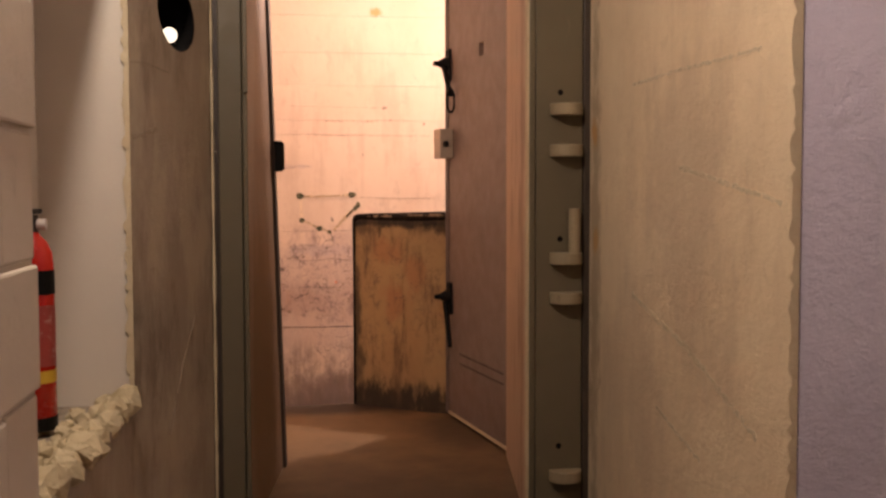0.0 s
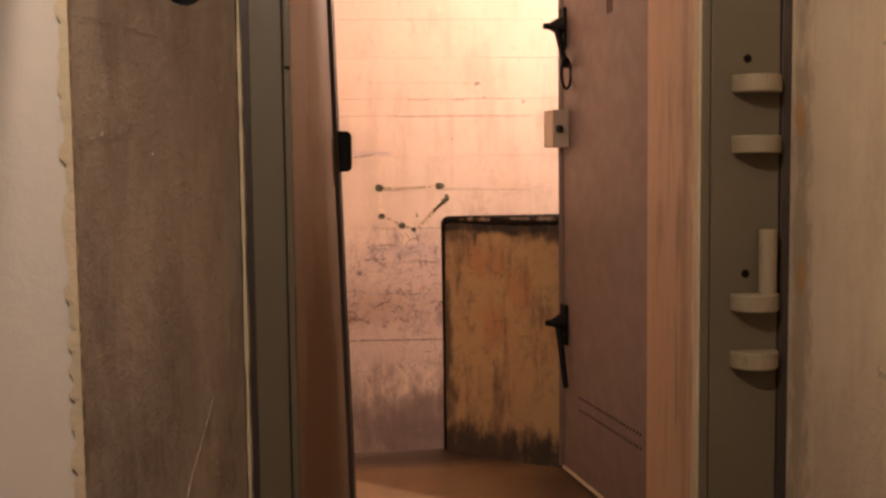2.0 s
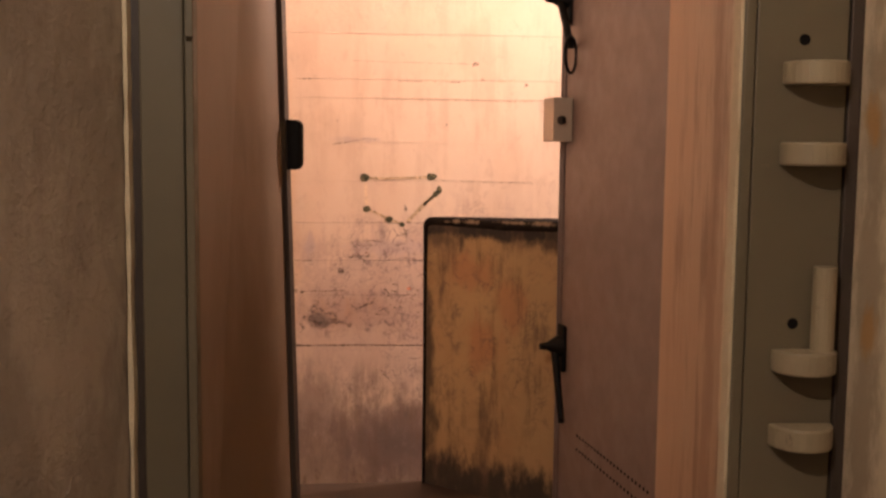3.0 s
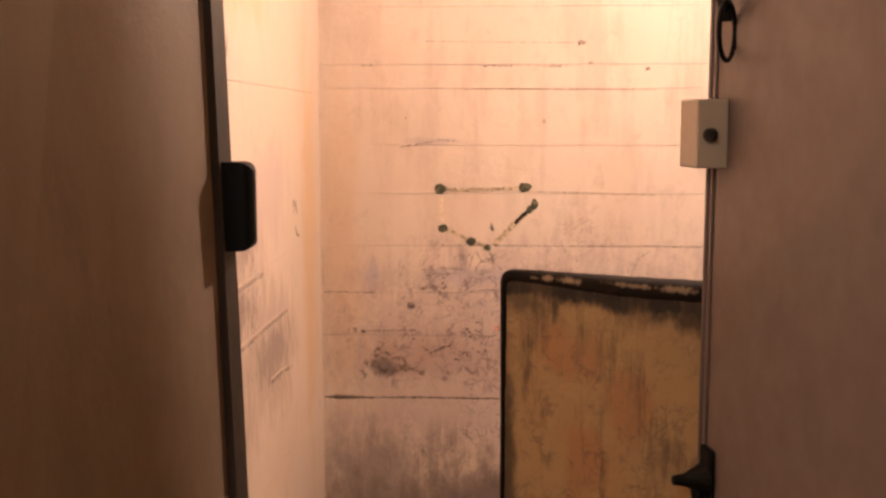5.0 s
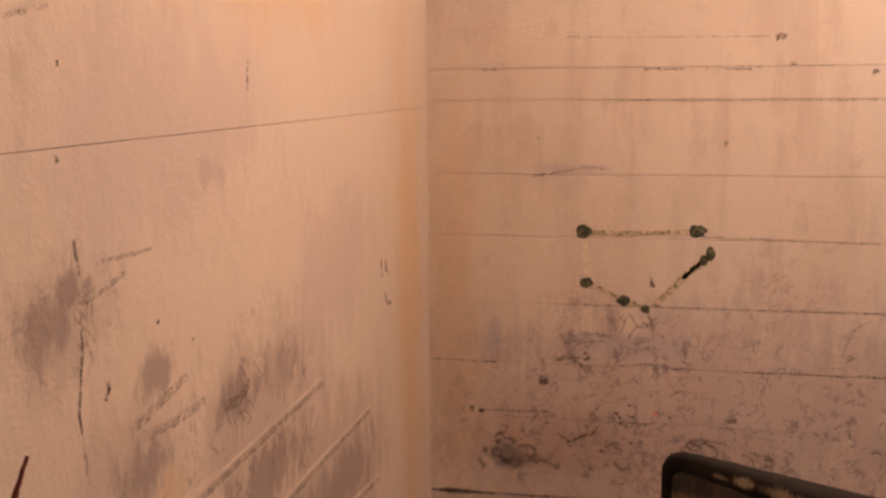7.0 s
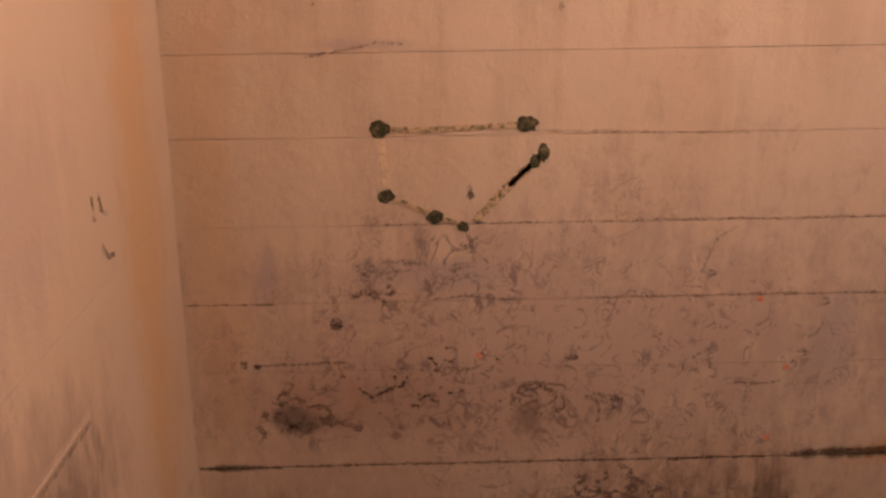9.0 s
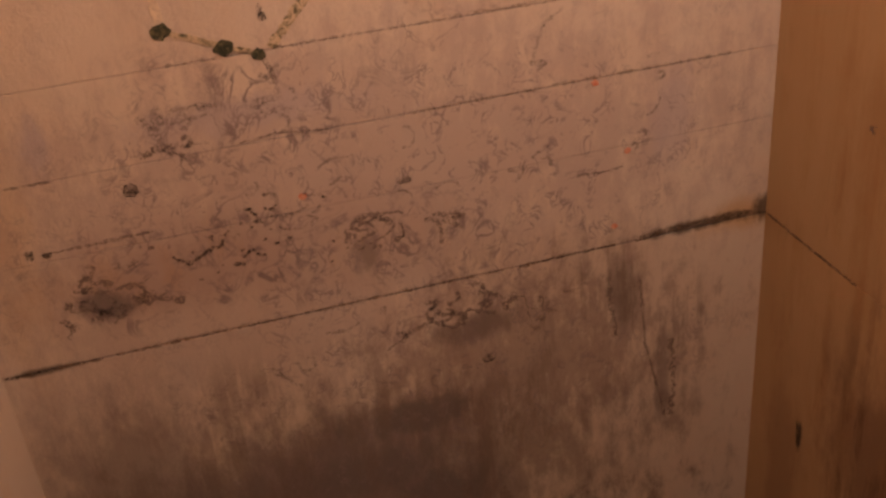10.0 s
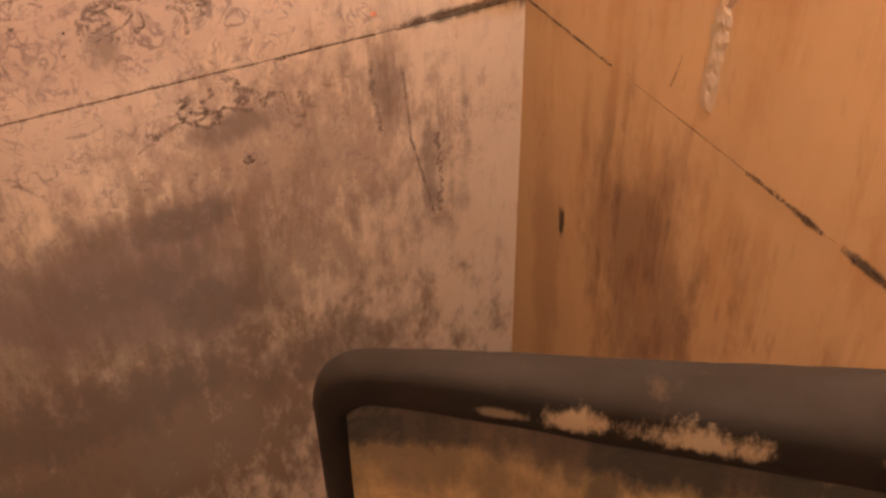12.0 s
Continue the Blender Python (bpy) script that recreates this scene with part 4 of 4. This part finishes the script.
def ragged_bead(x, y, z0, z1, w, lean=0.0):
    """Uneven bead of lime plaster run down the edge of the frame."""
    bm, rows, n = bmesh.new(), [], 60
    for i in range(n + 1):
        z = z0 + (z1 - z0) * i / n
        k = w * mrng.uniform(0.6, 1.3)
        rows.append([bm.verts.new((x - k, y + 0.02, z)), bm.verts.new((x - k * 0.6, y - 0.012 * mrng.uniform(0.6, 1), z)), bm.verts.new((x + k * 0.6, y - 0.010, z)), bm.verts.new((x + k, y + 0.02, z))])
    for a, b in zip(rows, rows[1:]):
        for j in range(3):
            bm.faces.new((a[j], a[j + 1], b[j + 1], b[j]))
    return bm


part("plaster_bead", ragged_bead(-0.338, FRAME_Y, 0.0, 2.45, 0.006), LIME_AND_LIT_EDGE, frame_l, "pale plaster bead beside the steel")

frame_r = tagged(new("frame_right", mesh_of("frame_right", boxed((0.712, FRAME_Y, 0), (0.872, FRAME_Y + 0.028, 2.45), 0.003), STEEL_PAINT)),
                 "olive-grey steel frame plate with hinge lugs", "door frame", kind="structure")
part("inner_angle", boxed((0.690, FRAME_Y - 0.006, 0), (0.709, FRAME_Y + 0.03, 2.45), 0.003), STEEL_PAINT, frame_r)
part("outer_angle", boxed((0.874, FRAME_Y - 0.004, 0), (0.897, FRAME_Y + 0.03, 2.45), 0.003), DARK_STEEL, frame_r)


def lug_mesh(r=0.056, thick=0.040):
    """Half-round hinge lug standing out from the plate."""
    bm, n = bmesh.new(), 16
    out = [(r * math.cos(math.pi * i / n), -r * 1.05 * math.sin(math.pi * i / n)) for i in range(n + 1)]
    prism([(x, y) for x, y in out], -thick / 2, thick / 2, bm)
    bmesh.ops.bevel(bm, geom=[e for e in bm.edges if abs(e.verts[0].co.z - e.verts[1].co.z) < 1e-5], offset=0.004, segments=2, affect="EDGES", profile=0.5)
    return bm


lug_data = mesh_of("hinge_lug", lug_mesh(), STEEL_PALE)
for z in (1.378, 1.242, 0.884, 0.752, 0.150):
    ob = new("hinge_lug", lug_data)
    ob.location = (0.815, FRAME_Y - 0.001, z)
    ob.parent = frame_r
    tagged(ob, "worn half-round steel hinge lug")
part("hinge_pin", rod((0.838, FRAME_Y - 0.026, 0.900), (0.838, FRAME_Y - 0.026, 1.050), 0.020, 18), STEEL_PALE, frame_r, "upright round hinge pin")
# flush black discs; the dark of each bolt hole is in the colour
for x, z in ((0.795, 1.435), (0.795, 0.948), (0.793, 0.248)):
    part("bolt_hole", rod((x, FRAME_Y - 0.0015, z), (x, FRAME_Y + 0.01, z), 0.0095, 18), HOLE_BLACK, frame_r)
part("scraped_edge", ragged_bead(0.688, FRAME_Y + 0.012, 0.0, 2.2, 0.005), LIME_AND_LIT_EDGE, frame_r, "scraped pale edge of the reveal")

# inner steel frame at the far end of the doorway, and its keeper
inner_l = tagged(new("frame_inner_left", mesh_of("frame_inner_left", leaning_jamb([(-0.149, -0.985), (-0.137, -0.985), (-0.131, DOOR_Y - 0.002), (-0.143, DOOR_Y - 0.002)], 0, 2.45), DARK_STEEL)),
                 "dark brown steel frame edge of the inner door", "door frame", kind="structure")


def keeper_mesh():
    bm = boxed((-0.160, -0.978, 1.188), (-0.110, DOOR_Y + 0.004, 1.309))
    es = [e for e in bm.edges if e.verts[0].co.x > -0.115 and e.verts[1].co.x > -0.115]
    bmesh.ops.bevel(bm, geom=es, offset=0.018, segments=4, affect="EDGES", profile=0.5)
    return bm


part("lock_keeper", keeper_mesh(), BLACK_IRON, inner_l, "black rounded lock keeper")

# ---------------------------------------------------------------- the open inner door
U, N = Vector((-0.154, 0.988, 0)), Vector((-0.988, -0.154, 0))
hang = Matrix(((U.x, N.x, 0, 0.803), (U.y, N.y, 0, -0.925), (0, 0, 1, 0), (0, 0, 0, 1)))
door = empty("inner_door", "open grey-brown steel door with black lever handles", "door", at=hang)
LEAF, HIGH, THICK = 0.812, 2.40, 0.038
hx, hz, hs = 0.315, 1.737, 0.030


def leaf_mesh():
    bm = bmesh.new()
    for lo, hi in (((0, -THICK, 0.02), (hx - hs, 0, HIGH)), ((hx + hs, -THICK, 0.02), (LEAF, 0, HIGH)),
                   ((hx - hs, -THICK, 0.02), (hx + hs, 0, hz - hs)), ((hx - hs, -THICK, hz + hs), (hx + hs, 0, HIGH))):
        box(bm, lo, hi)
    bmesh.ops.remove_doubles(bm, verts=bm.verts, dist=0.0005)
    return bm


part("leaf", leaf_mesh(), DOOR_PAINT, door)
part("edge_strip", boxed((LEAF + 0.0005, -THICK - 0.004, 0.02), (LEAF + 0.012, 0.006, HIGH), 0.003), DOOR_PAINT, door)
part("edge_rib", boxed((LEAF - 0.030, 0.0005, 0.02), (LEAF - 0.018, 0.006, HIGH), 0.002), DOOR_PAINT, door)
# light caught on the door's lower edge, added as a pale strip
part("lit_bottom_strip", boxed((0.0, 0.0008, 0.018), (LEAF - 0.02, 0.005, 0.034), 0.0015), LIME_AND_LIT_EDGE, door, "pale strip painted as the lit lower edge")
# small black discs, coloured for the shade inside the vent holes
vent = mesh_of("vent_hole", rod((0, 0.0012, 0), (0, -0.006, 0), 0.0055, 10), HOLE_BLACK)
for row in (0.335, 0.290):
    for i in range(22):
        ob = new("vent_hole", vent)
        ob.location = (0.05 + 0.0265 * i, 0, row)
        ob.parent = door


def lever(s, z, lean, reach, ring):
    plate = part("handle_plate", boxed((s - 0.032, 0.0, z - 0.085), (s + 0.030, 0.014, z + 0.070), 0.006), BLACK_IRON, door, "black cast handle plate")
    part("boss", rod((s, 0.010, z), (s, 0.056, z), 0.040, 16, 0.014), BLACK_IRON, plate, smooth=False)
    part("spindle", rod((s, 0.050, z), (s, 0.082, z), 0.015, 12, 0.010), BLACK_IRON, plate)
    tip = (s - lean, 0.032, z - reach)
    part("arm", rod((s, 0.032, z), tip, 0.013, 12, 0.011), BLACK_IRON, plate)
    part("arm_end", rod((tip[0], 0.032, tip[2] + 0.008), (tip[0], 0.032, tip[2] - 0.010), 0.011, 12), BLACK_IRON, plate)
    if ring:
        part("pull_ring", torus((s - lean - 0.012, 0.034, z - reach - 0.030), (0.60, 0.80, 0), 0.056, 0.0050), BLACK_IRON, plate, "thin black pull ring", smooth=True)


lever(0.770, 1.722, 0.105, 0.155, True)
lever(0.758, 0.598, 0.085, 0.225, False)
lock = part("lock_box", boxed((0.715, 0.0, 1.268), (0.820, 0.066, 1.408), 0.004), LOCK_PAINT, door, "cream steel lock box")
part("cylinder", rod((0.718, 0.040, 1.336), (0.702, 0.040, 1.336), 0.014, 18), DARK_STEEL, lock)
part("key", boxed((0.680, 0.037, 1.330), (0.703, 0.043, 1.346), 0.002), BLACK_IRON, lock)

# ---------------------------------------------------------------- corridor things
EX, EY, EZ = -0.640, -2.90, SILL_Z
ext = empty("fire_extinguisher", "red fire extinguisher standing on the crumbling niche ledge", "fire extinguisher", at=pose(EX, EY, EZ))
part("cylinder", lathe([(0.038, 0.0), (0.043, 0.006), (0.043, 0.345), (0.040, 0.372), (0.030, 0.395), (0.018, 0.408), (0.014, 0.414)], (0, 0)), RED_PAINT, ext, smooth=True)
part("base_ring", lathe([(0.0445, 0.0), (0.0445, 0.028)], (0, 0)), BLACK_IRON, ext)
part("black_band", lathe([(0.0438, 0.285), (0.0438, 0.335)], (0, 0)), BLACK_IRON, ext)
part("label", lathe([(0.0436, 0.135), (0.0436, 0.262)], (0, 0)), material("dull_red_label", paint((0.34, 0.05, 0.04), (0.5, 0.3, 0.26), 0.4, wear_at=0.56, scale=40)), ext, "pale printed label, unreadable")
part("yellow_band", lathe([(0.0437, 0.100), (0.0437, 0.126)], (0, 0)), YELLOW_LABEL, ext, "yellow label band")
valve = part("valve", rod((0, 0, 0.412), (0, 0, 0.450), 0.014, 14), DARK_STEEL, ext)
part("squeeze_handle", boxed((-0.010, -0.025, 0.452), (0.010, 0.060, 0.462), 0.003), BLACK_IRON, valve)
part("carry_handle", boxed((-0.010, -0.015, 0.432), (0.010, 0.050, 0.440), 0.003), BLACK_IRON, valve)
part("gauge", rod((0.012, 0.0, 0.430), (0.030, 0.0, 0.430), 0.012, 16), WHITE_LABEL, valve)

sign_board = empty("extinguisher_sign", "small red framed sign fixed in the wall niche", "sign", at=pose(NICHE_X + 0.002, -2.835, 1.205))
part("board", boxed((0.0, -0.078, -0.080), (0.004, 0.078, 0.080), 0.001), RED_PAINT, sign_board)
part("panel", boxed((0.0045, -0.035, -0.050), (0.006, 0.035, 0.055)), WHITE_LABEL, sign_board, "pale centre panel")
part("drawn_shape", boxed((0.0065, -0.010, -0.030), (0.0075, 0.012, 0.030)), material("grey_print", paint((0.25, 0.2, 0.2), (0.3, 0.25, 0.25), 0.5)), sign_board)


def rubble():
    """Crumbled mortar lying along the niche ledge."""
    bm = bmesh.new()
    for _ in range(150):
        t, u = mrng.random(), mrng.random() ** 2
        x = (PIER[1][0] * (1 - t) + -0.505 * t) - 0.012 - 0.16 * u
        y = -2.61 - 0.86 * t
        r = mrng.uniform(0.006, 0.026) * (1.1 - u)
        m = Matrix.Translation((x, y, SILL_Z - 0.016 + r * 0.5)) @ Euler([mrng.uniform(0, 6) for _ in "abc"]).to_matrix().to_4x4() @ Matrix.Diagonal((r * 1.5, r * 1.8, r, 1))
        bmesh.ops.create_icosphere(bm, subdivisions=1, radius=1, matrix=m)
    for v in bm.verts:
        v.co += noise.noise_vector(v.co * 40) * 0.005
    return bm


thing("crumbled_mortar", rubble(), SILL_PAINT, "crumbled yellowish lime mortar along the niche ledge", "rubble", kind="stuff")


def broken_edge(x0, y0, x1, y1, z0, z1, w, n=110):
    """Chipped arris where the render has broken away."""
    bm, rows = bmesh.new(), []
    for i in range(n + 1):
        z = z0 + (z1 - z0) * i / n
        k = mrng.uniform(0.2, 1.0) * w
        q = mrng.uniform(0.3, 1.0) * w
        rows.append([bm.verts.new((x0 + (x1 - x0) * k, y0 + (y1 - y0) * k, z)), bm.verts.new((x0 + 0.004, y0 - 0.004, z)), bm.verts.new((x0 - q, y0 - 0.003, z))])
    for a, b in zip(rows, rows[1:]):
        for j in range(2):
            bm.faces.new((a[j], a[j + 1], b[j + 1], b[j]))
    return bm


part("broken_arris", broken_edge(PIER[1][0], PIER[1][1] - 0.002, PIER[1][0] + 0.17, PIER[1][1] + 1.0, SILL_Z, NICHE_TOP, 0.016), LIME_AND_LIT_EDGE, pier, "chipped pale edge of the pier")

# pale lime streaks on the rendered walls
wall_r = bpy.data.objects["wall_corridor_right"]


def streak_right(points, w):
    bm = ribbon(points, w, 0.0, 0.7)
    for v in bm.verts:
        y = v.co.x
        x = 0.898 + (0.93 - 0.898) * (FRAME_Y - y) / (FRAME_Y + 3.16)
        v.co = Vector((x - (0.0016 if v.co.y < 0.001 else -0.002), y, v.co.z))
    return bm


for pts, w in (([(-2.2, 1.42), (-2.5, 1.425), (-3.0, 1.42)], 0.005), ([(-2.55, 1.17), (-2.8, 1.13), (-3.1, 1.08)], 0.007), ([(-2.2, 0.80), (-2.6, 0.70), (-3.0, 0.55)], 0.009), ([(-2.4, 0.5), (-2.7, 0.42)], 0.006)):
    part("lime_streak", streak_right(pts, w * 1.6), PALE_STREAK, wall_r)


def streak_pier(points, w):
    bm = ribbon(points, w, 0.0, 0.7)
    for v in bm.verts:
        y = v.co.x
        x = PIER[0][0] + (PIER[1][0] - PIER[0][0]) * (PIER[0][1] - y) / (PIER[0][1] - PIER[1][1])
        v.co = Vector((x + (0.0016 if v.co.y < 0.001 else -0.002), y, v.co.z))
    return bm


for pts, w in (([(-2.58, 1.42), (-2.45, 1.43), (-2.25, 1.43)], 0.006), ([(-2.58, 1.24), (-2.5, 1.25), (-2.38, 1.27)], 0.016), ([(-2.3, 0.45), (-2.15, 0.62), (-2.0, 0.75)], 0.007)):
    part("lime_streak", streak_pier(pts, w * 0.6), STREAK, pier)


# broken edge between the tan and the lilac render
part("broken_arris", broken_edge(0.930, -3.164, 0.912, -2.164, 0.0, 2.4, 0.022, 150), LIME_AND_LIT_EDGE, wall_r, "chipped pale edge of the render")

# painted blocks of the near wall
block = mesh_of("block", boxed((0, 0, 0), (0.012, 0.392, 0.192), 0.005), BLOCK_PAINT)
for row in range(11):
    for i in range(6):
        y = -3.895 - 0.4 * i + (0.2 if row % 2 else 0.0)
        if y + 0.392 > -3.50:
            continue
        ob = new("block", block)
        f = (-3.50 - y) / 5.5
        ob.matrix_basis = pose(-0.5115 - 0.055 * f + rng.uniform(-0.001, 0.001) + 0.006, y, 0.2 * row + 0.004, 0, 0, -0.573)
        ob.parent = wall_near
        tagged(ob, "white painted block")
for row in range(1, 11, 2):
    part("half_block", boxed((-0.512, -3.69, 0.2 * row + 0.004), (-0.500, -3.504, 0.2 * row + 0.196), 0.005), BLOCK_PAINT, wall_near)
